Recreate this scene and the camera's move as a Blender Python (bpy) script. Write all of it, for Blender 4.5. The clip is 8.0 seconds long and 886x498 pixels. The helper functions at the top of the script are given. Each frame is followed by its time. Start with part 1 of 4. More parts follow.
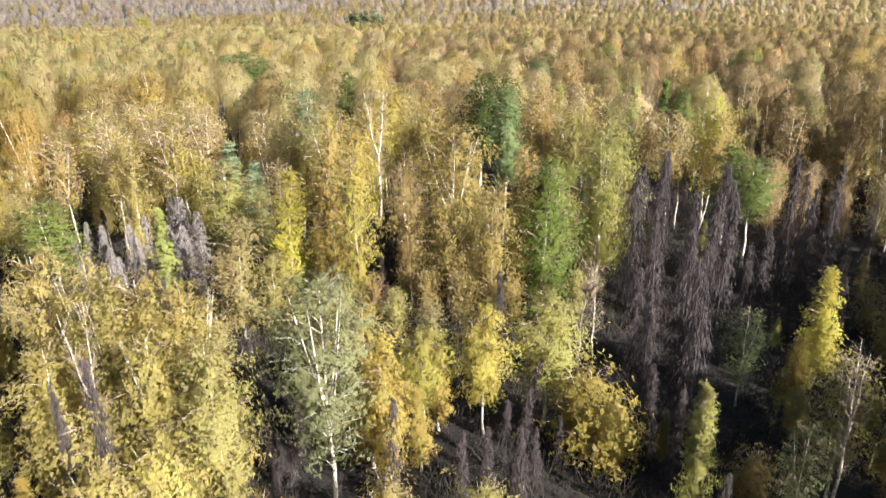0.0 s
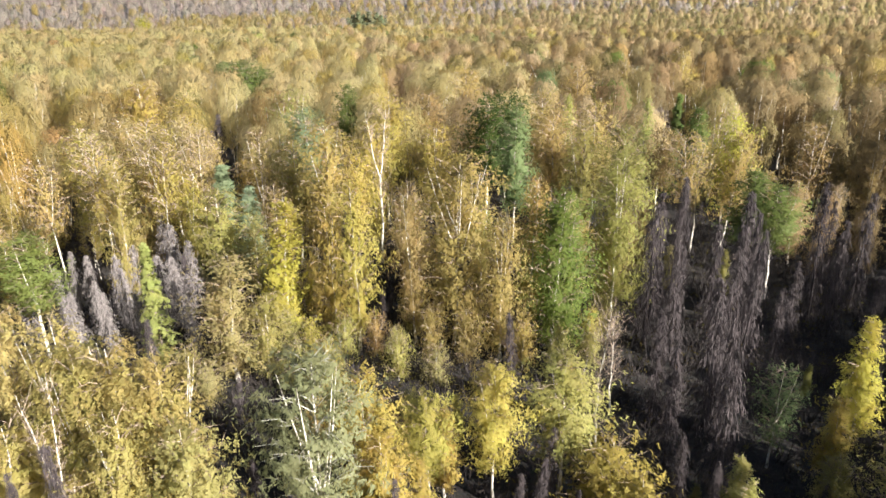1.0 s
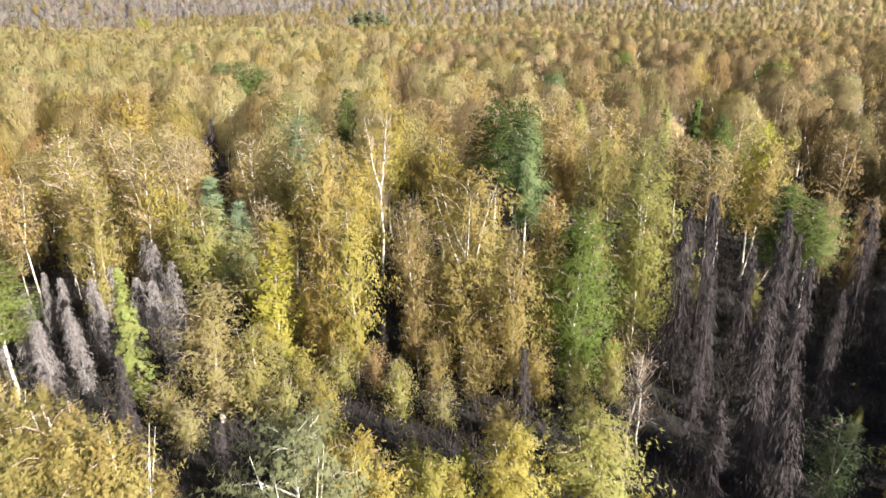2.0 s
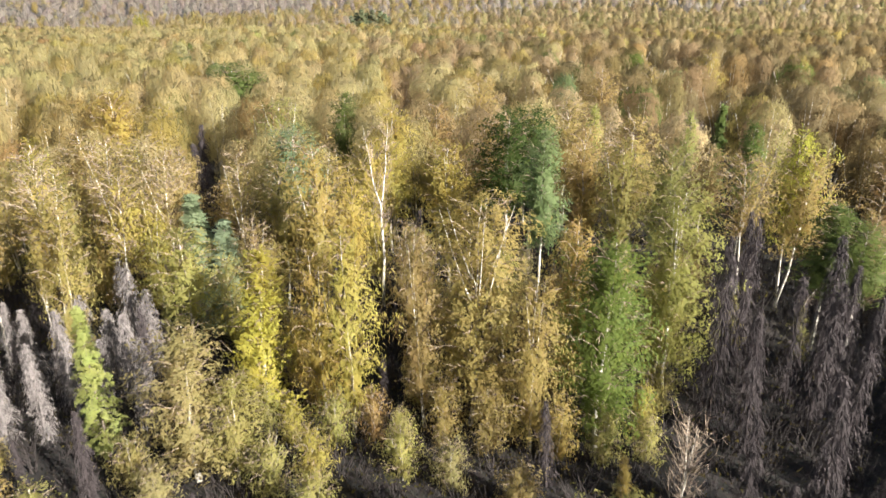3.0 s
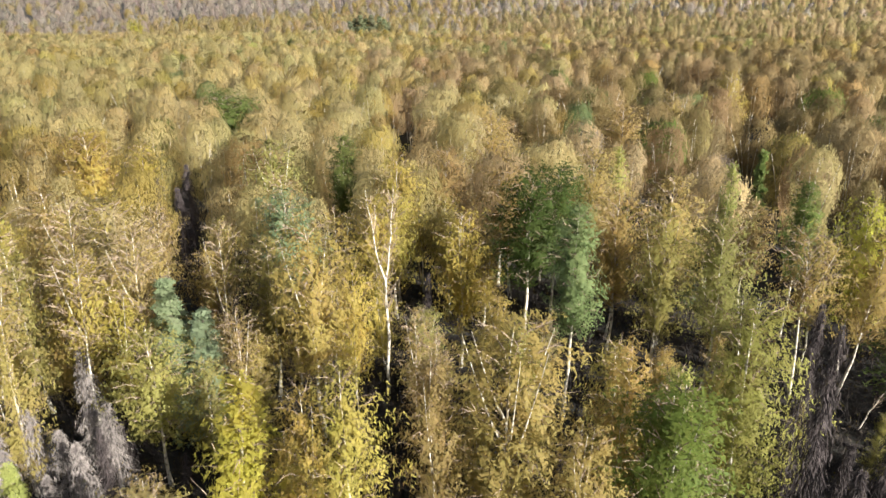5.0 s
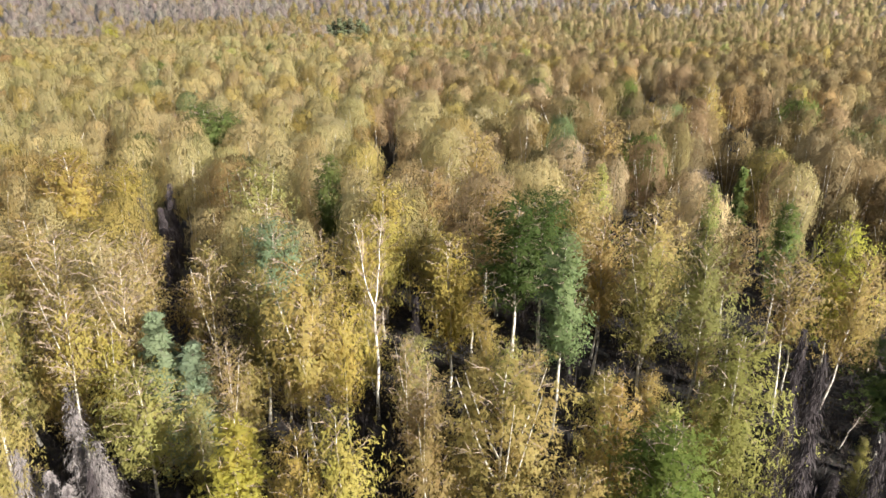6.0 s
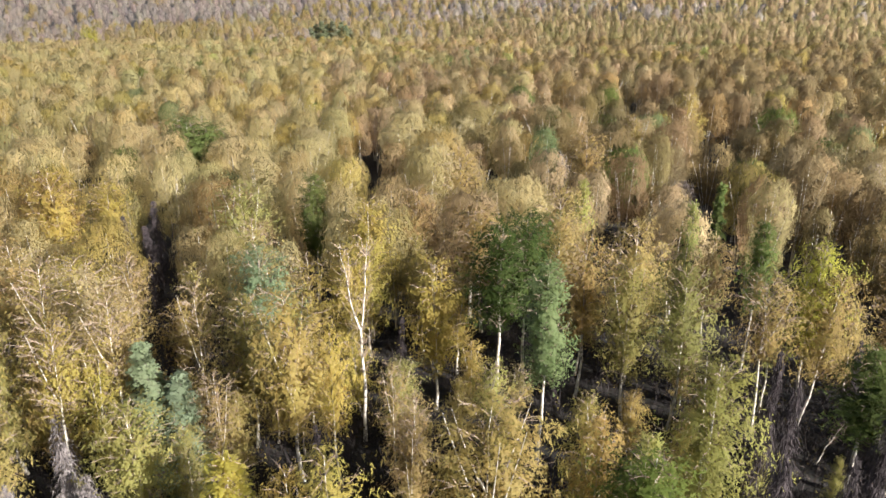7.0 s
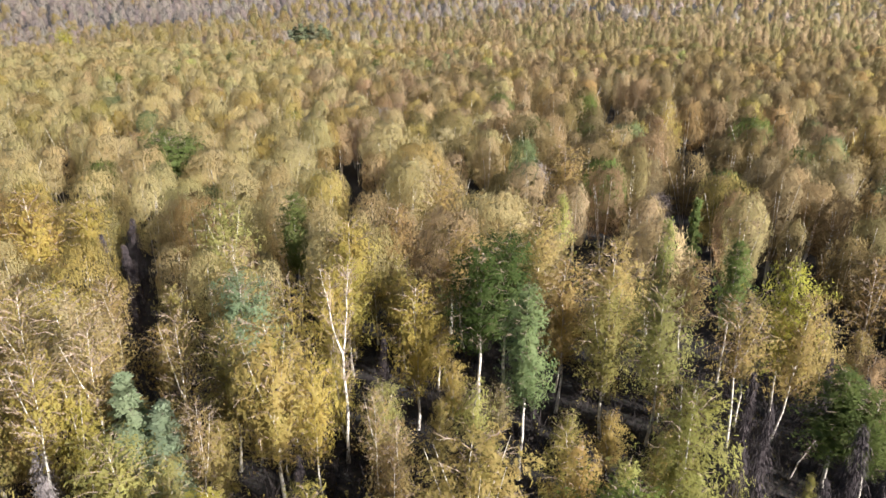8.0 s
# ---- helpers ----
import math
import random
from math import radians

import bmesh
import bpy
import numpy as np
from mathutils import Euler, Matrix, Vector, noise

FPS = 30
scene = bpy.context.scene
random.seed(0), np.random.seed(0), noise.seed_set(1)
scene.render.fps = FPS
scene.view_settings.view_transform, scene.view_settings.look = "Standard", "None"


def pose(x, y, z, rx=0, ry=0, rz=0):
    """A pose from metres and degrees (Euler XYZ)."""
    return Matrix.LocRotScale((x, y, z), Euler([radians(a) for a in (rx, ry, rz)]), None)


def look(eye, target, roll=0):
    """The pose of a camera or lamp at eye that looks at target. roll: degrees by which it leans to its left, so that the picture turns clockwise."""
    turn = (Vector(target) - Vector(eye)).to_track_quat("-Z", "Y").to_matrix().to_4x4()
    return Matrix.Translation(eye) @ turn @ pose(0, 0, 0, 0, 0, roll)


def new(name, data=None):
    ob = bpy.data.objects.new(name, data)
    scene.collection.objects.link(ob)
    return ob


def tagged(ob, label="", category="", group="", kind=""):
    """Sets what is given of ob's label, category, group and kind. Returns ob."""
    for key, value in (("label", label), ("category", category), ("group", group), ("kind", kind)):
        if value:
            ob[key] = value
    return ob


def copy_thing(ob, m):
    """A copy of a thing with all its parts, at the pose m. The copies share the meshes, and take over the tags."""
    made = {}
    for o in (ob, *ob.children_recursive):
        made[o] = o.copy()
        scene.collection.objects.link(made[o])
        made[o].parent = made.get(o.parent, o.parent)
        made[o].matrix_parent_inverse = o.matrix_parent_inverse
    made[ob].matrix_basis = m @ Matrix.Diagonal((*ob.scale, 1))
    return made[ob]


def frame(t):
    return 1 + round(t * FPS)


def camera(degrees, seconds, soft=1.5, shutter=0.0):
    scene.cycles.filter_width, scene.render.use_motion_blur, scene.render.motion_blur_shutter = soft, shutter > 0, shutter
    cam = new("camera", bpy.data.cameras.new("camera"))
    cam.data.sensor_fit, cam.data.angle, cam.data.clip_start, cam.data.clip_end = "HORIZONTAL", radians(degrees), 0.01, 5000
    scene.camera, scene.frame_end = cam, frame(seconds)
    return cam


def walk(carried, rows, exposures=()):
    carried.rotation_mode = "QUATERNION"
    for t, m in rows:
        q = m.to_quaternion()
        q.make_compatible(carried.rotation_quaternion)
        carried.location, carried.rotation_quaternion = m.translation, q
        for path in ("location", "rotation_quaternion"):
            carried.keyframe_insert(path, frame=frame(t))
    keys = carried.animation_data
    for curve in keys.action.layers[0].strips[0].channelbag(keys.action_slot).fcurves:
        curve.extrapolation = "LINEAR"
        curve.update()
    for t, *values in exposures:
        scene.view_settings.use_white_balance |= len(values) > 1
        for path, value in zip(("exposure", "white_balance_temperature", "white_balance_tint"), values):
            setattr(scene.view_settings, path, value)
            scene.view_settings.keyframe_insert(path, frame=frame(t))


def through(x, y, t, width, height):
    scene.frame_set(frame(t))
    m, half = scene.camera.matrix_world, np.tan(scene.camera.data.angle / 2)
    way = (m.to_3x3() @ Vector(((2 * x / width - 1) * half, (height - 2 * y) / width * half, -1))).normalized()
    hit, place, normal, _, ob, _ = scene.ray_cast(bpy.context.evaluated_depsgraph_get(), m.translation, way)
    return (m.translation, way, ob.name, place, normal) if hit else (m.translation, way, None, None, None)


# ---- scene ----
cam = camera(66.2, 8.0, soft=1.4, shutter=0.4)
METRES, EYE, TILT, LEAN, TURN = 42.0, 32.0, -1.7, -1.4, 0.0
ROWS = [
    (0.0, 0.0, 0.0, 0.0, -0.69, -18.46, 2.08),
    (0.5, -0.0013, 0.0639, 0.0308, -0.58, -18.52, 2.05),
    (1.0, -0.0041, 0.1304, 0.0498, -0.47, -18.57, 2.03),
    (1.5, -0.0074, 0.204, 0.0522, -0.37, -18.58, 2.01),
    (3.0, -0.0238, 0.4795, 0.0566, -0.13, -18.7, 1.95),
    (3.5, -0.0316, 0.5833, 0.0679, -0.07, -18.78, 1.91),
    (4.0, -0.0404, 0.6795, 0.1006, 0.01, -18.76, 1.89),
    (4.5, -0.0473, 0.7392, 0.1343, 0.11, -18.75, 1.85),
    (6.0, -0.0716, 0.7766, 0.2319, -2.0, -18.89, 1.91),
    (6.5, -0.0725, 0.7771, 0.2631, -2.69, -18.95, 1.96),
    (7.0, -0.0703, 0.7773, 0.2944, -3.41, -19.03, 2.01),
    (7.5, -0.0674, 0.7781, 0.3253, -4.19, -19.11, 2.03),
    (8.0, -0.0641, 0.7796, 0.3558, -5.03, -19.2, 2.04),
]
walk(cam, [(t, pose(0, 0, EYE, TILT, LEAN, TURN) @ pose(METRES * x, METRES * y, METRES * z, 90 + pitch, roll, yaw)) for t, x, y, z, yaw, pitch, roll in ROWS],
     exposures=[(0.0, 2.09, 6580, 8), (1.5, 2.03, 6540, 8), (3.5, 1.94, 6660, 6), (4.5, 1.84, 6780, 5), (6.0, 1.80, 6560, 8), (7.0, 1.78, 6420, 11), (8.0, 1.78, 6350, 12)])


# ---- world, sun, exposure ----
SUN_HEIGHT, SUN_SIDE = 26.0, 48.0  # degrees above the horizon; degrees to the right of straight behind
sun_way = Vector((math.sin(radians(SUN_SIDE)) * math.cos(radians(SUN_HEIGHT)), -math.cos(radians(SUN_SIDE)) * math.cos(radians(SUN_HEIGHT)), math.sin(radians(SUN_HEIGHT))))
world = bpy.data.worlds.new("daylight")
scene.world = world
world.use_nodes = True
wn = world.node_tree.nodes
sky = wn.new("ShaderNodeTexSky")
sky.sky_type, sky.sun_disc = "NISHITA", False
sky.sun_elevation, sky.sun_rotation = radians(SUN_HEIGHT), math.atan2(sun_way.x, sun_way.y)
sky.dust_density, sky.air_density = 1.6, 1.0
wn["Background"].inputs["Strength"].default_value = 0.036
world.node_tree.links.new(sky.outputs["Color"], wn["Background"].inputs["Color"])
sun_data = bpy.data.lights.new("sun", "SUN")
sun_data.energy, sun_data.angle, sun_data.color = 5.0, radians(0.53), (1.0, 0.955, 0.87)
sun = new("sun", sun_data)
sun.matrix_world = look(sun_way * 200, (0, 0, 0))

# ---- materials ----


def material(name):
    mat = bpy.data.materials.new(name)
    mat.use_nodes = True
    return mat, mat.node_tree.nodes, mat.node_tree.links, mat.node_tree.nodes["Principled BSDF"]


def foliage(name, source, grain, vary, through, relief=0.6, lace=0.0, cut=0.5, drift=0.015, stretch=0.25):
    """Leaves: the colour of the tree, varied leaf by leaf and over the crown, with light shining through and, where lace is given, gaps between the leaves."""
    mat, nodes, links, bsdf = material(name)
    if source == "object":
        tree, tint = nodes.new("ShaderNodeObjectInfo"), "Color"
    else:
        tree, tint = nodes.new("ShaderNodeAttribute"), "Color"
        tree.attribute_name = "tint"
    geo = nodes.new("ShaderNodeNewGeometry")
    ramp = nodes.new("ShaderNodeMapRange")
    ramp.inputs["To Min"].default_value, ramp.inputs["To Max"].default_value = 1 - vary, 1 + vary
    links.new(geo.outputs["Random Per Island"], ramp.inputs["Value"])
    coord = nodes.new("ShaderNodeTexCoord")
    blotch = nodes.new("ShaderNodeTexNoise")
    blotch.inputs["Scale"].default_value, blotch.inputs["Detail"].default_value = 0.55, 3.0
    links.new(coord.outputs["Object"], blotch.inputs["Vector"])
    hue = nodes.new("ShaderNodeHueSaturation")
    shift = nodes.new("ShaderNodeMapRange")
    shift.inputs["From Min"].default_value, shift.inputs["From Max"].default_value = 0.3, 0.7
    shift.inputs["To Min"].default_value, shift.inputs["To Max"].default_value = 0.5 - drift, 0.5 + drift
    links.new(blotch.outputs["Fac"], shift.inputs["Value"])
    links.new(shift.outputs["Result"], hue.inputs["Hue"])
    fleck = nodes.new("ShaderNodeTexNoise")
    fleck.inputs["Scale"].default_value, fleck.inputs["Detail"].default_value = grain, 5.0
    hang = nodes.new("ShaderNodeMapping")
    hang.inputs["Scale"].default_value = (1.0, 1.0, stretch)
    links.new(coord.outputs["Object"], hang.inputs["Vector"])
    links.new(hang.outputs["Vector"], fleck.inputs["Vector"])
    span = nodes.new("ShaderNodeMapRange")
    span.inputs["From Min"].default_value, span.inputs["From Max"].default_value = 0.3, 0.7
    span.inputs["To Min"].default_value, span.inputs["To Max"].default_value = 1 - 2 * vary, 1 + 2 * vary
    links.new(fleck.outputs["Fac"], span.inputs["Value"])
    both = nodes.new("ShaderNodeMath")
    both.operation = "MULTIPLY"
    links.new(ramp.outputs["Result"], both.inputs[0])
    links.new(span.outputs["Result"], both.inputs[1])
    links.new(both.outputs["Value"], hue.inputs["Value"])
    bump = nodes.new("ShaderNodeBump")
    bump.inputs["Strength"].default_value, bump.inputs["Distance"].default_value = relief, 0.5 / grain
    links.new(fleck.outputs["Fac"], bump.inputs["Height"])
    links.new(bump.outputs["Normal"], bsdf.inputs["Normal"])
    links.new(tree.outputs[tint], hue.inputs["Color"])
    links.new(hue.outputs["Color"], bsdf.inputs["Base Color"])
    bsdf.inputs["Roughness"].default_value = 0.55
    bsdf.inputs["Specular IOR Level"].default_value = 0.12
    glow = nodes.new("ShaderNodeBsdfTranslucent")
    links.new(hue.outputs["Color"], glow.inputs["Color"])
    mix = nodes.new("ShaderNodeMixShader")
    mix.inputs["Fac"].default_value = through
    links.new(bsdf.outputs["BSDF"], mix.inputs[1])
    links.new(glow.outputs["BSDF"], mix.inputs[2])
    if not lace:
        links.new(mix.outputs["Shader"], nodes["Material Output"].inputs["Surface"])
        return mat
    holes = nodes.new("ShaderNodeTexNoise")
    holes.inputs["Scale"].default_value, holes.inputs["Detail"].default_value = lace, 2.0
    links.new(hang.outputs["Vector"], holes.inputs["Vector"])
    edge = nodes.new("ShaderNodeMath")
    edge.operation = "GREATER_THAN"
    edge.inputs[1].default_value = cut
    links.new(holes.outputs["Fac"], edge.inputs[0])
    gap = nodes.new("ShaderNodeBsdfTransparent")
    lacy = nodes.new("ShaderNodeMixShader")
    links.new(edge.outputs["Value"], lacy.inputs["Fac"])
    links.new(gap.outputs["BSDF"], lacy.inputs[1])
    links.new(mix.outputs["Shader"], lacy.inputs[2])
    links.new(lacy.outputs["Shader"], nodes["Material Output"].inputs["Surface"])
    return mat


def bark(name, pale, dark, marks, rough=0.85):
    """Bark with stretched marks at two scales."""
    mat, nodes, links, bsdf = material(name)
    coord = nodes.new("ShaderNodeTexCoord")
    scale = nodes.new("ShaderNodeMapping")
    scale.inputs["Scale"].default_value = (2.2, 2.2, marks)
    links.new(coord.outputs["Object"], scale.inputs["Vector"])
    grain = nodes.new("ShaderNodeTexNoise")
    grain.inputs["Scale"].default_value, grain.inputs["Detail"].default_value = 1.6, 5.0
    links.new(scale.outputs["Vector"], grain.inputs["Vector"])
    ramp = nodes.new("ShaderNodeValToRGB")
    ramp.color_ramp.elements[0].position, ramp.color_ramp.elements[0].color = 0.36, (*dark, 1)
    ramp.color_ramp.elements[1].position, ramp.color_ramp.elements[1].color = 0.52, (*pale, 1)
    links.new(grain.outputs["Fac"], ramp.inputs["Fac"])
    links.new(ramp.outputs["Color"], bsdf.inputs["Base Color"])
    bump = nodes.new("ShaderNodeBump")
    bump.inputs["Strength"].default_value, bump.inputs["Distance"].default_value = 0.5, 0.03
    links.new(grain.outputs["Fac"], bump.inputs["Height"])
    links.new(bump.outputs["Normal"], bsdf.inputs["Normal"])
    bsdf.inputs["Roughness"].default_value = rough
    return mat


LEAVES = foliage("autumn leaves", "object", 5.0, 0.07, 0.6, 0.5, 17.0, 0.485, 0.015, 0.5)
LEAVES_MID = foliage("hanging autumn leaves", "object", 3.5, 0.07, 0.62, 0.35, 20.0, 0.475, 0.015, 0.5)
LEAVES_FAR = foliage("autumn leaves of the woods", "tint", 3.2, 0.05, 0.72, 0.12, 11.0, 0.505, 0.006)
BIRCH_BARK = bark("birch bark", (0.56, 0.515, 0.46), (0.12, 0.10, 0.09), 1.6)
TWIGS = bark("birch twigs", (0.28, 0.215, 0.165), (0.12, 0.08, 0.065), 0.5)
SPRUCE_BARK = bark("spruce bark", (0.20, 0.16, 0.14), (0.08, 0.06, 0.05), 0.8)
# dead spruce wood twice: darkened for shade, paled for sun and lichen
DEAD_WOOD = bark("weathered dead spruce wood darkened for shade", (0.056, 0.043, 0.047), (0.014, 0.010, 0.011), 0.7)
PALE_WOOD = bark("lichen-silvered dead spruce wood paled for sun", (0.215, 0.188, 0.187), (0.085, 0.072, 0.074), 0.7)
# brush twigs, darkened in colour for the shade they stand in
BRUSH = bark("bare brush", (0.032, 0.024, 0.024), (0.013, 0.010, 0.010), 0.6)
GREY_TWIGS = bark("aspen twigs", (0.33, 0.32, 0.27), (0.15, 0.14, 0.115), 0.5)


def litter():
    mat, nodes, links, bsdf = material("forest floor")
    coord = nodes.new("ShaderNodeTexCoord")
    big, fine = nodes.new("ShaderNodeTexNoise"), nodes.new("ShaderNodeTexNoise")
    big.inputs["Scale"].default_value, big.inputs["Detail"].default_value = 0.12, 4.0
    fine.inputs["Scale"].default_value, fine.inputs["Detail"].default_value = 2.5, 8.0
    for tex in (big, fine):
        links.new(coord.outputs["Object"], tex.inputs["Vector"])
    # shade under the trees is put into these near-black litter colours
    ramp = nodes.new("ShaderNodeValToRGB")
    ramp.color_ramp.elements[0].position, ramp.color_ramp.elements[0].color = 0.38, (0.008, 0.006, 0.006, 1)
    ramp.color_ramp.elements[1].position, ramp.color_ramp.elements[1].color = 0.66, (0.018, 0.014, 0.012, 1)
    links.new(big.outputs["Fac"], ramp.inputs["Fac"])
    mix = nodes.new("ShaderNodeMix")
    mix.data_type, mix.blend_type = "RGBA", "OVERLAY"
    mix.inputs["Factor"].default_value = 0.8
    links.new(ramp.outputs["Color"], mix.inputs["A"])
    links.new(fine.outputs["Color"], mix.inputs["B"])
    links.new(mix.outputs["Result"], bsdf.inputs["Base Color"])
    bump = nodes.new("ShaderNodeBump")
    bump.inputs["Strength"].default_value, bump.inputs["Distance"].default_value = 0.8, 0.15
    links.new(fine.outputs["Fac"], bump.inputs["Height"])
    links.new(bump.outputs["Normal"], bsdf.inputs["Normal"])
    bsdf.inputs["Roughness"].default_value = 0.95
    return mat


FLOOR = litter()

# autumn colours of the crowns; grey, mauve and hazy green paled for haze
COLOURS = {
    "ochre": (0.395, 0.312, 0.108), "tan": (0.37, 0.288, 0.114), "gold": (0.39, 0.324, 0.095), "yellow": (0.395, 0.37, 0.082),
    "olive": (0.337, 0.306, 0.113), "brown": (0.335, 0.255, 0.108), "orange": (0.37, 0.252, 0.115), "pale lime": (0.33, 0.352, 0.125), "lime": (0.36, 0.37, 0.125),
    # wheat, fawn and straw greyed a little for haze over the far woods
    "russet": (0.31, 0.237, 0.13), "wheat": (0.452, 0.375, 0.192), "citron": (0.40, 0.345, 0.128), "moss": (0.265, 0.252, 0.09), "fresh green": (0.20, 0.24, 0.075), "fawn": (0.40, 0.305, 0.180), "straw": (0.426, 0.350, 0.184),
    "green": (0.145, 0.188, 0.06), "leaf green": (0.14, 0.182, 0.048), "deep green": (0.07, 0.102, 0.03), "pale green": (0.19, 0.22, 0.105), "blue green": (0.19, 0.25, 0.145),
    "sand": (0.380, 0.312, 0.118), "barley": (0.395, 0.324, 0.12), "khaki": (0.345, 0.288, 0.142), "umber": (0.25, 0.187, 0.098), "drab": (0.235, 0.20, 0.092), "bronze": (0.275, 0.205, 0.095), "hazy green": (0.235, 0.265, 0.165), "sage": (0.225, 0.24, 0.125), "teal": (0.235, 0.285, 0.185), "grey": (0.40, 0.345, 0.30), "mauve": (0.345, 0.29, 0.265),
}

# ---- geometry ----
rng = np.random.default_rng(11)


class Shape:
    """Gathers vertices and triangles of one mesh, and the way each vertex faces where that is given."""

    def __init__(self):
        self.v, self.f, self.w, self.n = [], [], [], 0

    def add(self, v, f, way=None):
        self.v.append(np.asarray(v, float))
        self.f.append(np.asarray(f, int) + self.n)
        self.w.append(np.zeros((len(v), 3)) if way is None else way)
        self.n += len(v)

    def arrays(self):
        return np.concatenate(self.v), np.concatenate(self.f), np.concatenate(self.w)


def mesh_of(name, v, f, ways, material_list, slots=None, tint=None, smooth=False):
    me = bpy.data.meshes.new(name)
    me.vertices.add(len(v))
    me.vertices.foreach_set("co", np.ascontiguousarray(v, dtype=np.float32).ravel())
    me.loops.add(3 * len(f))
    me.loops.foreach_set("vertex_index", np.ascontiguousarray(f, dtype=np.int32).ravel())
    me.polygons.add(len(f))
    me.polygons.foreach_set("loop_start", np.arange(0, 3 * len(f), 3, dtype=np.int32))
    me.polygons.foreach_set("use_smooth", np.full(len(f), smooth))
    if slots is not None:
        me.polygons.foreach_set("material_index", np.ascontiguousarray(slots, dtype=np.int32))
    for m in material_list:
        me.materials.append(m)
    me.update(calc_edges=True)
    me.validate()
    if tint is not None:
        layer = me.color_attributes.new("tint", "FLOAT_COLOR", "POINT")
        layer.data.foreach_set("color", np.ascontiguousarray(np.c_[tint, np.ones(len(tint))], dtype=np.float32).ravel())
    if ways is not None and np.any(ways):
        me.polygons.foreach_set("use_smooth", np.ones(len(f), bool))
        me.normals_split_custom_set_from_vertices(ways.tolist())
    return me


def tube(shape, points, radii, sides=6):
    """A tapered tube along the points."""
    p, r = np.asarray(points, float), np.asarray(radii, float)
    way = np.gradient(p, axis=0)
    way /= np.linalg.norm(way, axis=1)[:, None] + 1e-9
    side = np.cross(way, np.where(np.abs(way[:, 2:3]) > 0.9, (1.0, 0, 0), (0, 0, 1.0)))
    side /= np.linalg.norm(side, axis=1)[:, None] + 1e-9
    up = np.cross(side, way)
    a = np.arange(sides) * 2 * np.pi / sides
    rings = p[:, None] + r[:, None, None] * (np.cos(a)[None, :, None] * side[:, None] + np.sin(a)[None, :, None] * up[:, None])
    i, j = np.meshgrid(np.arange(len(p) - 1), np.arange(sides), indexing="ij")
    i, j = i.ravel(), j.ravel()
    k = (j + 1) % sides
    a0, a1, b0, b1 = i * sides + j, i * sides + k, (i + 1) * sides + j, (i + 1) * sides + k
    shape.add(rings.reshape(-1, 3), np.r_[np.c_[a0, a1, b1], np.c_[a0, b1, b0]])


def unit(n, r):
    v = r.normal(size=(n, 3))
    return v / np.linalg.norm(v, axis=1)[:, None]


def leaves(shape, at, long, wide, r, droop=0.0, whole=True, out=None, wild=0.35):
    """Leaf sprays, one at each place, long and hanging where they droop, facing more or less the way out of the crown."""
    n = len(at)
    out = unit(n, r) if out is None else out / (np.linalg.norm(out, axis=1)[:, None] + 1e-9)
    face = unit(n, r) * 0.75 + out
    face /= np.linalg.norm(face, axis=1)[:, None] + 1e-9
    down = unit(n, r) - (0, 0, droop)
    down -= face * (down * face).sum(1)[:, None]
    down /= np.linalg.norm(down, axis=1)[:, None] + 1e-9
    side = np.cross(face, down)
    s = r.uniform(0.6, 1.35, (n, 1))
    fold = face * wide * s * 0.3
    tail, tip = at - down * long * s * 0.5, at + down * long * s * 0.5
    way = wild * face + 0.85 * out
    way = way / (np.linalg.norm(way, axis=1)[:, None] + 1e-9)
    k = 4 if whole else 3
    b = np.arange(n) * k
    if whole:
        left, right = at + side * wide * s * 0.5 + fold, at - side * wide * s * 0.5 + fold
        v = np.stack([tail, right, tip, left], 1).reshape(-1, 3)
        shape.add(v, np.r_[np.c_[b, b + 1, b + 2], np.c_[b, b + 2, b + 3]], np.repeat(way, k, axis=0))
    else:
        left, right = tail + side * wide * s * 0.5, tail - side * wide * s * 0.5
        v = np.stack([left, right, tip], 1).reshape(-1, 3)
        shape.add(v, np.c_[b, b + 1, b + 2], np.repeat(way, k, axis=0))


def whips(shape, start, end, width, r):
    """Thin twigs, each a sliver from start to end."""
    n = len(start)
    side = np.cross(end - start, unit(n, r))
    side /= np.linalg.norm(side, axis=1)[:, None] + 1e-9
    v = np.stack([start + side * width / 2, start - side * width / 2, end], 1).reshape(-1, 3)
    b = np.arange(n) * 3
    shape.add(v, np.c_[b, b + 1, b + 2])


def profile(kind, t):
    """The crown's half width over its height, from 0 at its foot to 1 at its tip."""
    if kind == "cone":
        return (1 - t) ** 0.75 * np.minimum(1, 0.35 + 3.0 * t)
    if kind == "column":
        return np.sqrt(np.maximum(0, 1 - (2 * t - 0.95) ** 2 / 1.15)) * (1 - 0.35 * t)
    if kind == "dome":
        return np.sqrt(np.maximum(0, 1 - (1.55 * t - 0.62) ** 2)) * (0.9 + 0.1 * t)
    low = 0.46 + 0.54 * np.sin(np.clip(t / 0.58, 0, 1) * 1.5708)
    return np.where(t < 0.58, low, np.sqrt(np.maximum(0, 1 - ((t - 0.58) / 0.44) ** 2)))


def along(pts, s):
    """Points at the shares s along a line of points."""
    k = np.linspace(0, 1, len(pts))
    return np.c_[np.interp(s, k, pts[:, 0]), np.interp(s, k, pts[:, 1]), np.interp(s, k, pts[:, 2])]


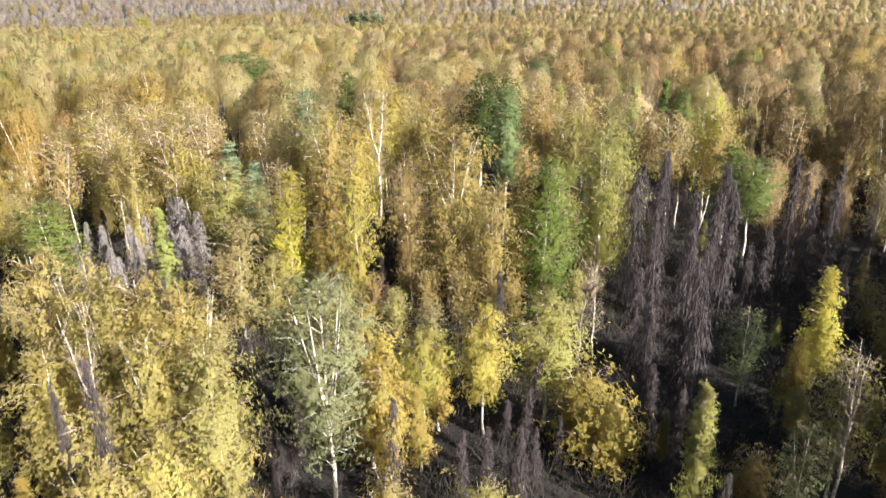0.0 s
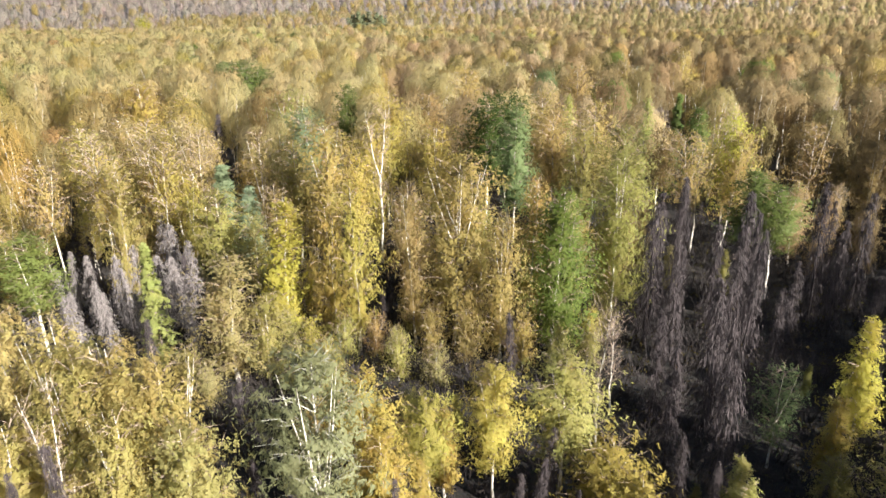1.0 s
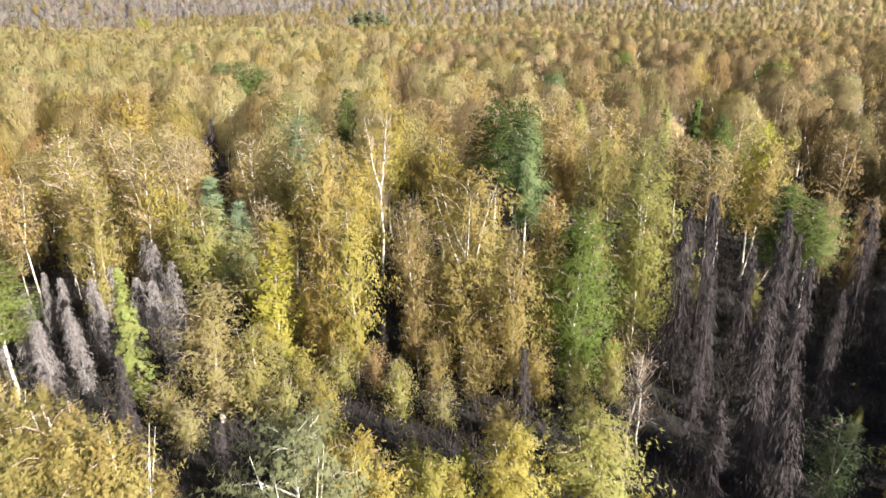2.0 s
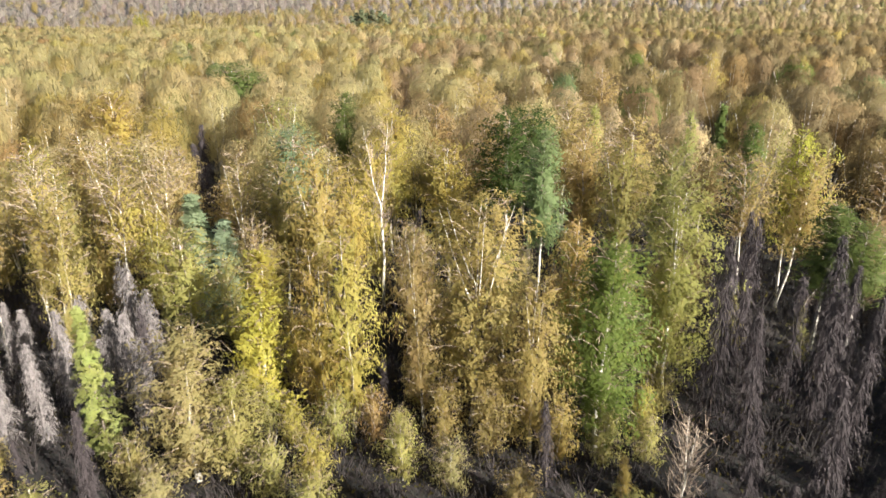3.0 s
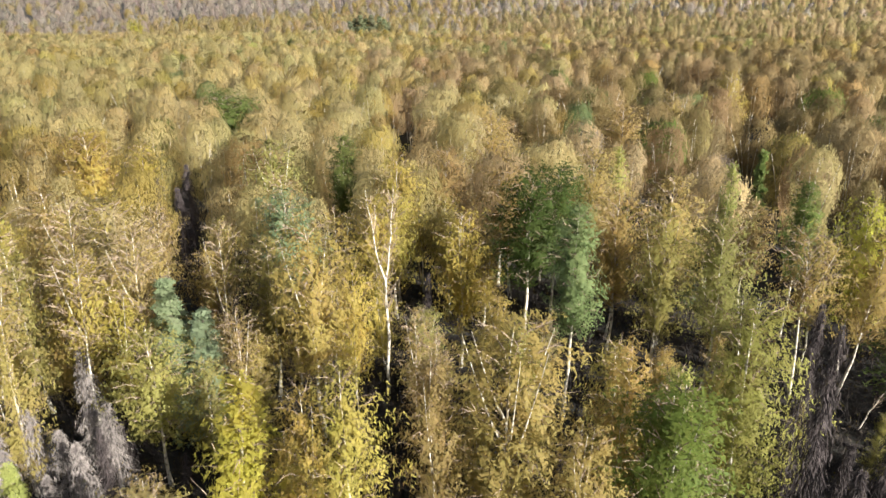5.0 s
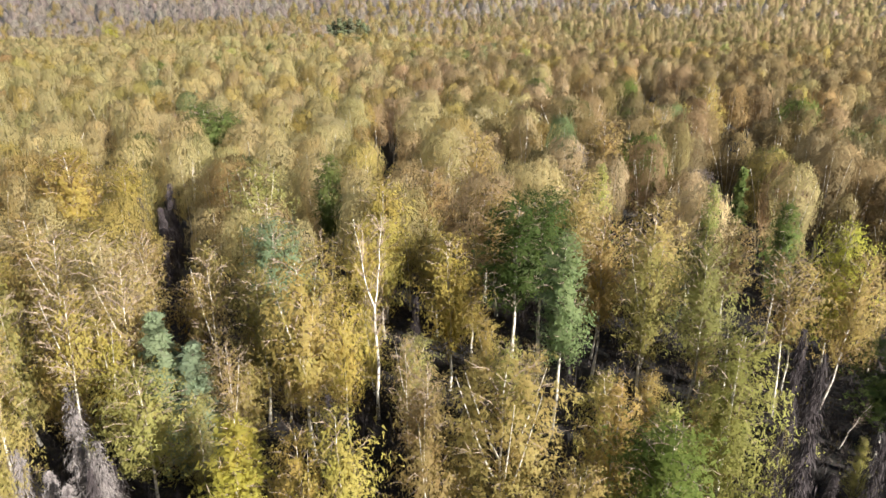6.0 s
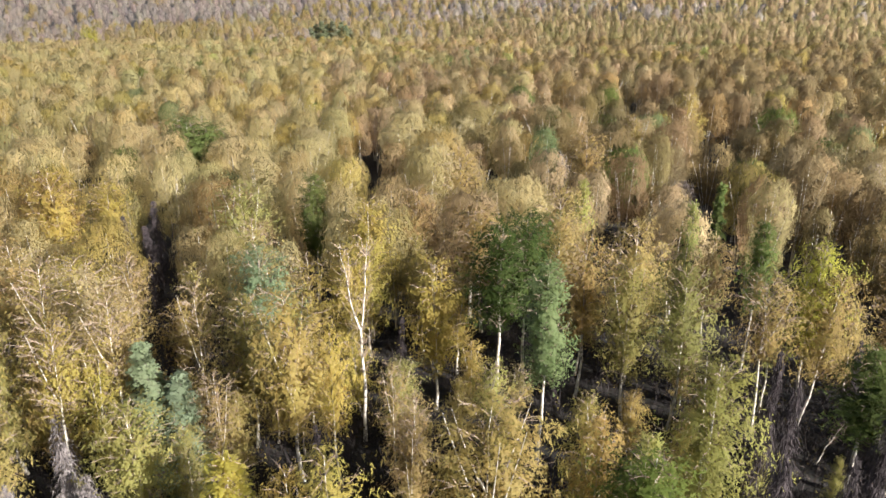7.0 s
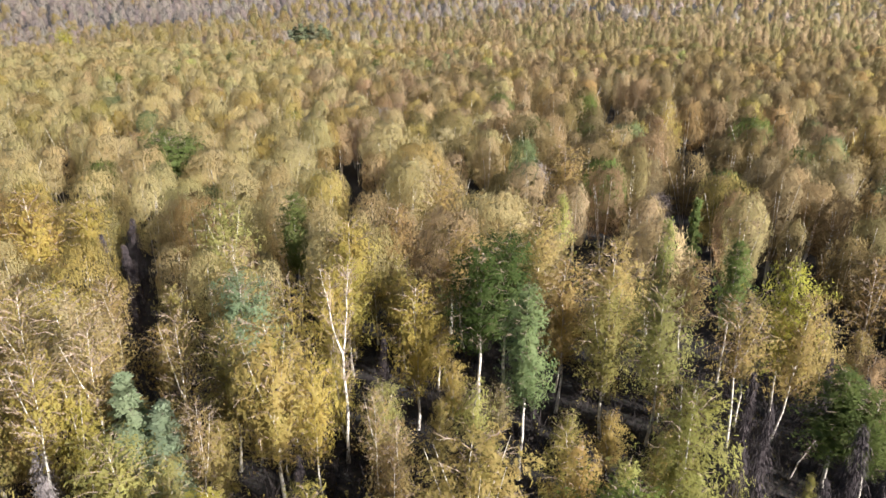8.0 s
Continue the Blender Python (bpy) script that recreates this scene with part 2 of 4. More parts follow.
def mantle(shape, r, low, high, radius, form, rows, sides, rough, torn, middle=None):
    """The ragged mass of fine twigs and leaves that fills a crown: lumpy, torn open here and there."""
    t = np.linspace(0, 1, rows)
    a = np.arange(sides) * 2 * np.pi / sides
    lumps = np.array([[noise.noise((2.1 * math.cos(b), 2.1 * math.sin(b) + 31 * low, 5.5 * u + 17 * high)) for b in a] for u in t])
    w = radius * np.maximum(0.06, profile(form, np.clip(t, 0.02, 0.97)))[:, None] * (1 + rough * 1.6 * lumps + rough * 0.5 * r.normal(size=(rows, sides)))
    z = low + (high - low) * t[:, None] + r.normal(0, 0.22 * (high - low) / rows, (rows, sides))
    twist = a[None] + r.normal(0, 0.9 / sides, (rows, sides))
    v = np.stack([w * np.cos(twist), w * np.sin(twist), z], 2)
    out = np.stack([np.cos(twist), np.sin(twist), np.tile(0.25 + 1.5 * (t[:, None] - 0.4), (1, sides))], 2)
    out[..., :2] *= (1 + 0.8 * rough * lumps)[..., None]
    if middle is not None:
        v[..., :2] += middle(z.ravel())[:, :2].reshape(rows, sides, 2)
    v = np.r_[v.reshape(-1, 3), [v[-1].mean(0) + (0, 0, 0.04 * (high - low))]]
    out = np.r_[out.reshape(-1, 3), [(0, 0, 1)]]
    i, j = (k.ravel() for k in np.meshgrid(np.arange(rows - 1), np.arange(sides), indexing="ij"))
    k = (j + 1) % sides
    a0, a1, b0, b1 = i * sides + j, i * sides + k, (i + 1) * sides + j, (i + 1) * sides + k
    f = np.r_[np.c_[a0, a1, b1], np.c_[a0, b1, b0]]
    f = f[r.uniform(size=len(f)) > torn]
    top = (rows - 1) * sides + np.arange(sides)
    f = np.r_[f, np.c_[top, np.roll(top, -1), np.full(sides, len(v) - 1)]]
    shape.add(v, f, out / np.linalg.norm(out, axis=1)[:, None])


def broadleaf(seed, height, foot, radius, form, fill, fine, forks=1, droop=0.9, lean=0.25, clear=0.0, bare=6, body=0.5, stout=1.0):
    """A birch or aspen: trunk, limbs and crown. foot: where the crown begins; fill: how many sprays of leaves."""
    r = np.random.default_rng(seed)
    trunk, wood, crown, limbs = Shape(), Shape(), Shape(), []
    n = 9
    h = np.linspace(0, 1, n)
    wander = np.cumsum(r.normal(0, 0.11, (n, 2)), axis=0)
    wander -= wander[:1]
    tilt = r.normal(0, lean, 2)
    axis = np.c_[wander + h[:, None] * tilt * 2, h * height * 0.96]
    fat = (0.0088 * height + 0.02) * stout
    tube(trunk, axis, fat * (1 - 0.86 * h ** 0.9) * np.r_[1.35, np.ones(n - 1)], 7)

    def stem(z):
        return np.c_[np.interp(z, axis[:, 2], axis[:, 0]), np.interp(z, axis[:, 2], axis[:, 1]), z]

    for k in range(forks):
        z0 = height * r.uniform(0.35, 0.62)
        turn = r.uniform(0, 6.283)
        t = np.linspace(0, 1, 6)
        reach = radius * r.uniform(0.45, 0.7)
        pts = stem(np.full(6, z0)) + np.c_[np.cos(turn) * reach * t ** 0.8, np.sin(turn) * reach * t ** 0.8, (height * 0.93 - z0) * t]
        limb = Shape()
        tube(limb, pts, fat * 0.55 * (1 - 0.85 * t), 5)
        limbs.append(limb.arrays())
    count = int(34 + radius * 7)
    places = []
    for k in range(count):
        t = (k + r.uniform(0, 1)) / count
        z = height * (foot + (1 - foot) * (t * 0.97))
        turn = k * 2.4 + r.normal(0, 0.4)
        reach = max(0.25, radius * profile(form, t) * r.uniform(0.60, 1.15))
        rise = reach * r.uniform(0.35, 0.9)
        s = np.linspace(0, 1, 4)
        start = stem(np.array([max(height * 0.12, z - rise)]))[0]
        pts = start + np.c_[np.cos(turn) * reach * s, np.sin(turn) * reach * s, rise * 1.15 * np.sin(s * 1.75)]
        tube(wood, pts, fat * 0.20 * (1 - 0.85 * s) + 0.008, 3)
        m = int(fill / count * (0.45 + reach / radius) + 1)
        s = r.uniform(0.2, 1.08, m) ** 0.75
        knots = 6
        puff = r.integers(0, knots, m)
        knot = r.normal(0, 0.26 * reach + 0.15, (knots, 3))
        at = along(pts, s) + knot[puff] + r.normal(0, 0.20, (m, 3))
        at[:, 2] -= np.abs(r.normal(0, 0.5 * droop, m)) * reach / 2
        places.append(at)
        w = bare
        root = along(pts, r.uniform(0.3, 1, w))
        away = unit(w, r) * 0.5 + np.c_[np.cos(turn) * np.ones(w), np.sin(turn) * np.ones(w), r.uniform(-0.2, 1.0, w)] * 0.5
        whips(wood, root, root + away * r.uniform(0.6, 1.5, (w, 1)), 0.05, r)
    at = np.concatenate(places)
    at = at[at[:, 2] > height * clear]
    out = at - stem(at[:, 2])
    out[:, 2] = (at[:, 2] - height * (foot + 0.35 * (1 - foot))) * radius / (height * (1 - foot)) * 1.6 + 0.5
    if body:
        mantle(crown, r, height * max(clear, foot + 0.06), height * 0.84, radius * body * (1 if fine else 0.7), form, 12, 12, 0.5, 0.35 if fine else 0.5, stem)
    if fine:
        leaves(crown, at, 0.44, 0.23, r, droop, False, out)
    else:
        leaves(crown, at, 0.42, 0.185, r, droop * 1.2, False, out)
    return {"trunk": trunk.arrays(), "crown": crown.arrays(), "twigs": wood.arrays(), "limb": limbs}


def conifer(seed, height, radius, living):
    """A spruce: whorls of hanging boughs, needled when living, bare and grey when dead."""
    r = np.random.default_rng(seed)
    trunk, wood, crown = Shape(), Shape(), Shape()
    h = np.linspace(0, 1, 8)
    axis = np.c_[np.cumsum(r.normal(0, 0.05, (8, 2)), axis=0) + h[:, None] * r.normal(0, 0.25, 2), h * height]
    tube(trunk, axis, (0.008 * height + 0.02) * (1 - 0.93 * h), 6)
    whorls = int(height * 2.3)
    for k in range(whorls):
        t = 0.08 + 0.92 * (k + r.uniform(0, 0.8)) / whorls
        z = height * t
        for b in range(5 if living else 8):
            if not living and r.uniform() < 0.22:
                continue
            turn = r.uniform(0, 6.283)
            reach = radius * ((1 - t) ** 0.7 * 0.95 + 0.05) * r.uniform(0.55, 1.15) * min(1, 0.5 + t * 3)
            s = np.linspace(0, 1, 4)
            fall = reach * (r.uniform(0.25, 0.7) if living else r.uniform(0.8, 2.2))
            base = np.array([np.interp(z, axis[:, 2], axis[:, 0]), np.interp(z, axis[:, 2], axis[:, 1]), z])
            pts = base + np.c_[np.cos(turn) * reach * s, np.sin(turn) * reach * s, -fall * s ** 1.3 + 0.12 * reach * s ** 3]
            if living:
                tube(wood, pts[[0, 3]], np.array([0.03, 0.006]) * (1 - 0.5 * t), 3)
                m = 18
                root = along(pts, r.uniform(0.12, 1, m))
                out = np.c_[np.cos(turn) * np.ones(m), np.sin(turn) * np.ones(m), np.full(m, 0.7)]
                leaves(crown, root + r.normal(0, 0.10, (m, 3)) - (0, 0, 0.1), 0.5, 0.32, r, 0.6, False, out)
            else:
                whips(wood, pts[:1], pts[2:3], 0.03, r)
                m = 15
                root = along(pts, r.uniform(0.1, 1, m) ** 0.8) + r.normal(0, 0.10, (m, 3))
                away = np.c_[0.35 * np.cos(turn) + r.normal(0, 0.3, m), 0.35 * np.sin(turn) + r.normal(0, 0.3, m), -r.uniform(0.7, 2.6, m)]
                whips(crown, root, root + away * r.uniform(0.2, 0.55, (m, 1)), 0.036, r)
    return {"trunk": trunk.arrays(), "crown": crown.arrays(), "twigs": wood.arrays(), "limb": []}


def snag(seed, height, forks):
    """A dead birch: white trunk, forked limbs and bare twigs."""
    r = np.random.default_rng(seed)
    trunk, wood, limbs = Shape(), Shape(), []
    split = 0.56
    h = np.linspace(0, 1, 9)
    bend = np.c_[np.cumsum(r.normal(0, 0.07, (9, 2)), axis=0), h * height * split]
    fat = 0.0085 * height + 0.02
    tube(trunk, bend, fat * (1 - 0.38 * h) * np.r_[1.3, np.ones(8)], 8)
    ends = []
    for k in range(forks):
        t = np.linspace(0, 1, 7)
        turn = k * 6.283 / forks + 0.35
        out = height * (0.10 if k else 0.05)
        pts = bend[-1] + np.c_[np.cos(turn) * out * t ** 0.7, np.sin(turn) * out * 0.4 * t, height * (1 - split) * t] + np.c_[r.normal(0, 0.07, (7, 3))] * t[:, None]
        limb = Shape()
        tube(limb, pts, fat * 0.56 * (1 - 0.88 * t), 6)
        limbs.append(limb.arrays())
        ends.append(pts)
    for k in range(40 + 22 * forks):
        pts = ends[k % forks] if k % 3 else bend[4:]
        i = r.integers(0 if k % 3 else 1, len(pts) - 1)
        turn, s = r.uniform(0, 6.283), np.linspace(0, 1, 5)
        reach = r.uniform(0.4, 1.5)
        branch = pts[i] + np.c_[np.cos(turn) * reach * s, np.sin(turn) * reach * s, reach * r.uniform(0.7, 1.9) * s ** 1.2]
        tube(wood, branch, 0.022 * (1 - 0.85 * s) + 0.006, 3)
        m = 7
        root = branch[r.integers(1, 5, m)]
        whips(wood, root, root + (unit(m, r) + (0, 0, 0.5)) * r.uniform(0.3, 1.0, (m, 1)), 0.035, r)
    return {"trunk": trunk.arrays(), "crown": wood.arrays(), "limb": limbs}


# ---- ground ----


def rise(x, y):
    """The lie of the land: level woods, then a long slope up to the horizon."""
    d = np.hypot(x, y)
    return 0.036 * np.maximum(0, d - 600) ** 2 / (np.maximum(0, d - 600) + 250)


def ground():
    rad = np.r_[0, np.geomspace(6, 4850, 80)]
    turn = np.linspace(0, 2 * np.pi, 97)[:-1]
    v = [(0, 60, 0)]
    for q in rad[1:]:
        for a in turn:
            x, y = q * math.cos(a), 60 + q * math.sin(a)
            v.append((x, y, float(rise(x, y)) + 0.5 * noise.noise((x * 0.06, y * 0.06, 0)) + 0.18 * noise.noise((x * 0.3, y * 0.3, 3))))
    k = len(turn)
    f = [(0, 1 + j, 1 + (j + 1) % k) for j in range(k)]
    for i in range(len(rad) - 2):
        for j in range(k):
            a, b = 1 + i * k + j, 1 + i * k + (j + 1) % k
            f += [(a, a + k, b + k), (a, b + k, b)]
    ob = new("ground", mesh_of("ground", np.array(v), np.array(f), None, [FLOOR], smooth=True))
    return tagged(ob, "forest floor of leaf litter and moss, darkened for shade", "ground", kind="structure")


ground()

# ---- trees as things ----
KINDS = {}
for i in range(4):
    KINDS["birch", i] = lambda fine, i=i: broadleaf(20 + i, 18, (0.08, 0.14, 0.31, 0.37)[i], (2.9, 2.9, 3.2, 3.4)[i], "egg", 5000 if fine else 3900, fine, forks=i % 3)
for i in range(3):
    KINDS["thin birch", i] = lambda fine, i=i: broadleaf(40 + i, 18, 0.27 + 0.12 * i, 2.8, "egg", 2200 if fine else 1800, fine, forks=1 + i % 2, lean=0.5, bare=14, body=0.0, stout=0.9)
for i in range(2):
    KINDS["broad birch", i] = lambda fine, i=i: broadleaf(50 + i, 19, 0.10, 3.9, "dome", 8000 if fine else 6800, fine, forks=3, body=0.4)
for i in range(2):
    KINDS["young birch", i] = lambda fine, i=i: broadleaf(60 + i, 15, 0.10, 2.2, "cone", 4600 if fine else 3900, fine, forks=0, lean=0.1)
for i in range(2):
    KINDS["bush", i] = lambda fine, i=i: broadleaf(65 + i, 8, 0.04, 2.6, "egg", 2000 if fine else 1800, fine, forks=2, lean=0.1)
for i in range(2):
    KINDS["aspen", i] = lambda fine, i=i: broadleaf(70 + i, 20, (0.42, 0.46)[i], (2.3, 3.0)[i], ("column", "egg")[i], 5600 if fine else 5600, fine, forks=i, droop=0.15, lean=0.1, clear=0.40, body=0.72)
for i in range(2):
    KINDS["spruce", i] = lambda fine, i=i: conifer(80 + i, 15, 2.1, True)
for i in range(3):
    KINDS["dead spruce", i] = lambda fine, i=i: conifer(90 + i, 14, 1.6, False)
for i in range(2):
    KINDS["pale spruce", i] = lambda fine, i=i: conifer(95 + i, 14, 1.75, False)
KINDS["forked birch", 0] = lambda fine: broadleaf(57, 19, 0.12, 3.9, "dome", 7800, fine, forks=5, bare=10, body=0.0, stout=0.8)
KINDS["forked aspen", 0] = lambda fine: broadleaf(58, 18, 0.30, 2.9, "egg", 4600, fine, forks=4, droop=0.3, lean=0.4, bare=5, body=0.0, stout=1.0)
KINDS["dead birch", 0] = lambda fine: snag(101, 19, 2)
KINDS["dead birch", 1] = lambda fine: snag(102, 12, 1)
NATURAL = {"birch": 18, "thin birch": 18, "broad birch": 19, "young birch": 15, "bush": 8, "aspen": 20, "spruce": 15, "dead spruce": 14, "pale spruce": 14, "dead birch": 19, "forked birch": 19, "forked aspen": 18}
WOODS = {
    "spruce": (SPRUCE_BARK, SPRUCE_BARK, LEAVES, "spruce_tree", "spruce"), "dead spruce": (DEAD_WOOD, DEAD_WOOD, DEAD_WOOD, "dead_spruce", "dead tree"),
    "pale spruce": (PALE_WOOD, PALE_WOOD, PALE_WOOD, "dead_spruce", "dead tree"),
    "dead birch": (BIRCH_BARK, TWIGS, TWIGS, "dead_birch", "dead tree"), "aspen": (BIRCH_BARK, TWIGS, LEAVES, "aspen_tree", "aspen"),
    "forked aspen": (BIRCH_BARK, GREY_TWIGS, LEAVES, "aspen_tree", "aspen"),
}
MEMORY, taken = {}, []


def say(kind, colour):
    if kind == "dead spruce":
        return "dead spruce with bare drooping twigs, its grey darkened for shade"
    if kind == "pale spruce":
        return "dead spruce with dense drooping twigs, silvery grey paled for sun"
    if kind == "dead birch":
        return "dead white birch with bare forked limbs in the woods"
    if kind == "spruce":
        return "living " + colour + " spruce with drooping boughs among birches"
    if kind == "forked aspen":
        return "forked aspen with white limbs and thinning " + colour + " leaves"
    if kind == "aspen":
        return "tall aspen with " + colour + " leaves on a pale bare trunk"
    return {"birch": "white-trunked birch with a full crown of " + colour + " autumn leaves", "thin birch": "white-trunked birch with thinning " + colour + " autumn leaves",
            "forked birch": "broad birch with pale forked limbs and thin " + colour + " leaves", "broad birch": "broad forked birch with spreading crown of " + colour + " leaves", "bush": "low bushy birch with dense " + colour + " leaves down to the ground", "young birch": "slender young birch with pointed crown of " + colour + " leaves"}[kind]


def part(name, mesh, parent):
    ob = new(name, mesh)
    ob.parent = parent
    return ob


def plant(kind, colour, x, y, height, wide=1.0, variant=None, spin=None, lean=(0, 0)):
    """Stands one tree on the ground: an empty at its foot with trunk, branches and crown."""
    variants = sum(1 for k in KINDS if k[0] == kind)
    if variant is None:
        variant = int(rng.integers(variants)) if kind != "birch" else int(rng.integers(2)) + (2 if y > 80 else 0)
    spin = rng.uniform(0, 360) if spin is None else spin
    tall = height / (12 if (kind, variant) == ("dead birch", 1) else NATURAL[kind])
    m = pose(x, y, float(rise(x, y)) - 0.05, lean[0], lean[1], 0) @ Matrix.LocRotScale(None, Euler((0, 0, radians(spin))), (tall * wide, tall * wide, tall))
    trunk_mat, twig_mat, leaf_mat, name, category = WOODS.get(kind, (BIRCH_BARK, TWIGS, LEAVES, "birch_tree", "birch"))
    key = (kind, variant, y < 58 and "spruce" not in kind)
    if key not in MEMORY:
        tree = new(name)
        tree.empty_display_size = 0.5
        made = KINDS[kind, variant](key[2])
        part("trunk", mesh_of(kind + " trunk", *made["trunk"], [trunk_mat], smooth=True), tree)
        part("crown", mesh_of(kind + " crown", *made["crown"], [LEAVES_MID if leaf_mat is LEAVES and not key[2] and kind != "spruce" else leaf_mat]), tree)
        if "twigs" in made:
            tagged(part("branchwork", mesh_of(kind + " branchwork", *made["twigs"], [twig_mat]), tree), kind="stuff")
        for limb in made["limb"]:
            part("limb", mesh_of(kind + " limb", *limb, [trunk_mat], smooth=True), tree)
        MEMORY[key] = tree
    else:
        tree = copy_thing(MEMORY[key], m)
    tree.matrix_basis = m
    base = np.array(COLOURS[colour])
    shade = np.clip(base * rng.uniform(0.9, 1.12) * rng.normal(1, 0.03, 3), 0.01, 0.8)
    for child in tree.children:
        child.color = (*shade, 1)
    taken.append((x, y, 0.62 * wide * {"broad birch": 3.7, "dead spruce": 1.3, "pale spruce": 1.6, "forked birch": 3.7, "spruce": 2.0, "young birch": 1.7, "bush": 5.0, "aspen": 2.1}.get(kind, 2.6) * tall))
    return tagged(tree, say(kind, colour), category, group={"birch": "birches of the wood", "dead tree": "dead trees of the wood"}.get(category, category + "s of the wood"))


# the trees that stand out
plant("aspen", "deep green", 6.5, 99.0, 21.4, 1.2, 1, 20)
plant("aspen", "deep green", 9.9, 102.0, 21.2, 1.1, 1, 120)
plant("aspen", "pale green", 8.9, 87.6, 21.5, 0.95, 0, 40)
plant("dead birch", "grey", -8.0, 92.3, 20.8, 0.95, 0, 0, (-12, 0))
plant("birch", "gold", -0.5, 97.0, 18.2, 1.0)
plant("birch", "orange", -1.7, 120.2, 19.8, 1.0)
plant("birch", "tan", 5.0, 129.6, 22.6, 0.9)
plant("birch", "tan", 16.5, 114.6, 20.6, 1.0)
plant("birch", "ochre", -13.3, 85.2, 21.1, 1.05, 2)
plant("broad birch", "olive", -25.4, 123.0, 20.4, 1.1)
plant("aspen", "blue green", -18.0, 96.3, 20.2, 1.0, 1)
plant("spruce", "teal", -26.2, 86.4, 15.2, 2.0)
plant("spruce", "teal", -23.5, 85.0, 13.0, 2.0)
plant("thin birch", "brown", -23.2, 92.0, 18.9, 0.8)
plant("birch", "moss", 23.6, 91.8, 18.8, 1.0)
plant("birch", "olive", 19.2, 93.8, 18.9, 1.0)
plant("birch", "ochre", 9.2, 70.6, 17.8, 0.8)
plant("broad birch", "moss", 18.6, 73.6, 19.5, 1.0)
plant("young birch", "lime", 12.8, 70.8, 16.1, 1.0)
for px, py, ph, pc in ((-15.4, 67.2, 5.0, "olive"), (-13.2, 66.0, 4.4, "gold"), (-9.6, 65.6, 5.4, "olive"), (-6.6, 66.0, 5.0, "brown"), (-4.6, 65.0, 4.2, "olive"), (-1.2, 65.6, 6.0, "brown"), (2.2, 64.4, 6.2, "brown"), (7.6, 63.2, 5.6, "ochre"), (11.0, 63.0, 5.4, "olive"), (14.6, 66.4, 5.2, "gold"), (17.0, 69.6, 5.4, "olive"), (-20.4, 63.0, 5.0, "tan"), (-3.2, 89.0, 6.0, "brown"), (15.0, 92.0, 5.0, "olive")):
    plant("bush", pc, px, py, ph, 0.85)
plant("aspen", "green", 36.0, 81.0, 15.4, 1.6)
plant("aspen", "green", 38.1, 79.0, 13.9, 1.5)
plant("thin birch", "tan", 32.0, 90.6, 17.8, 1.1)
plant("birch", "yellow", 38.3, 93.6, 20.1, 0.8)
plant("birch", "brown", 36.8, 90.8, 17.9, 0.9, lean=(0, 6))
plant("spruce", "green", 40.5, 121.8, 18.5, 1.0)
plant("aspen", "green", 37.0, 103.2, 19.2, 0.9, 0)
plant("young birch", "lime", 31.6, 110.8, 19.8, 0.8)
plant("birch", "tan", 21.6, 100.8, 20.5, 1.0)
plant("young birch", "lime", 22.8, 129.0, 18.0, 1.0)
plant("forked birch", "tan", 1.1, 68.6, 20.2, 1.12)
plant("broad birch", "tan", 5.6, 65.0, 15.1, 0.95)
plant("birch", "brown", -2.7, 68.2, 17.9, 0.75, 1)
plant("pale spruce", "grey", -31.7, 80.6, 10.0, 1.9)
plant("young birch", "yellow", -16.2, 69.9, 15.8, 1.5)
plant("birch", "gold", -8.5, 67.6, 18.2, 0.85, 0)
plant("birch", "gold", -10.6, 68.6, 16.1, 0.8, 1)
plant("birch", "leaf green", 10.9, 65.4, 17.9, 1.25, 0)
plant("birch", "leaf green", 12.4, 67.4, 16.3, 1.15, 1)
plant("spruce", "pale lime", -27.5, 65.0, 13.1, 1.2)
plant("birch", "khaki", -19.4, 61.8, 13.2, 1.6, 0)
plant("birch", "olive", -16.3, 61.0, 9.5, 1.4, 1)
plant("birch", "olive", -25.0, 78.4, 14.6, 1.2, 3)
plant("forked aspen", "sage", -6.9, 35.6, 17.6, 1.0, 0, 200)
plant("birch", "citron", -13.4, 34.8, 14.5, 1.05, 0)
plant("broad birch", "citron", -15.2, 38.2, 16.4, 0.85)
plant("broad birch", "citron", -18.8, 39.6, 16.7, 0.95)
plant("broad birch", "citron", -17.4, 35.8, 14.6, 0.8)
plant("broad birch", "sand", -21.4, 39.0, 16.2, 0.8)
plant("bush", "citron", -21.2, 35.6, 10.0, 0.9)
plant("bush", "sand", -15.4, 37.0, 12.0, 0.8)
plant("broad birch", "citron", -23.2, 41.6, 16.8, 0.9)
plant("broad birch", "citron", -27.4, 43.6, 16.9, 0.9)
plant("birch", "citron", -24.5, 36.8, 12.9, 1.3, 0)
plant("bush", "citron", -16.4, 33.4, 8.6, 1.0)
plant("bush", "citron", -19.4, 31.5, 7.7, 1.0)
plant("dead birch", "grey", -21.2, 36.4, 15.5, 0.8, 0, 60)
plant("dead spruce", "grey", -19.8, 34.2, 13.5, 0.8)
plant("dead spruce", "grey", -21.9, 34.0, 12.0, 0.7)
plant("birch", "gold", -4.9, 41.2, 13.3, 1.05, 0)
plant("birch", "gold", -3.3, 39.0, 10.4, 1.0, 1)
plant("birch", "gold", -1.3, 43.2, 10.4, 0.95, 3)
plant("birch", "gold", 3.4, 44.6, 11.6, 1.0, 2)
plant("birch", "olive", 7.9, 45.0, 12.0, 1.3, 2)
plant("bush", "gold", 10.5, 41.8, 7.7, 1.15)
plant("bush", "gold", 12.0, 39.8, 6.3, 1.0)
plant("young birch", "lime", 16.2, 35.4, 9.6, 0.9)
plant("dead spruce", "grey", 14.9, 40.4, 8.6, 1.1)
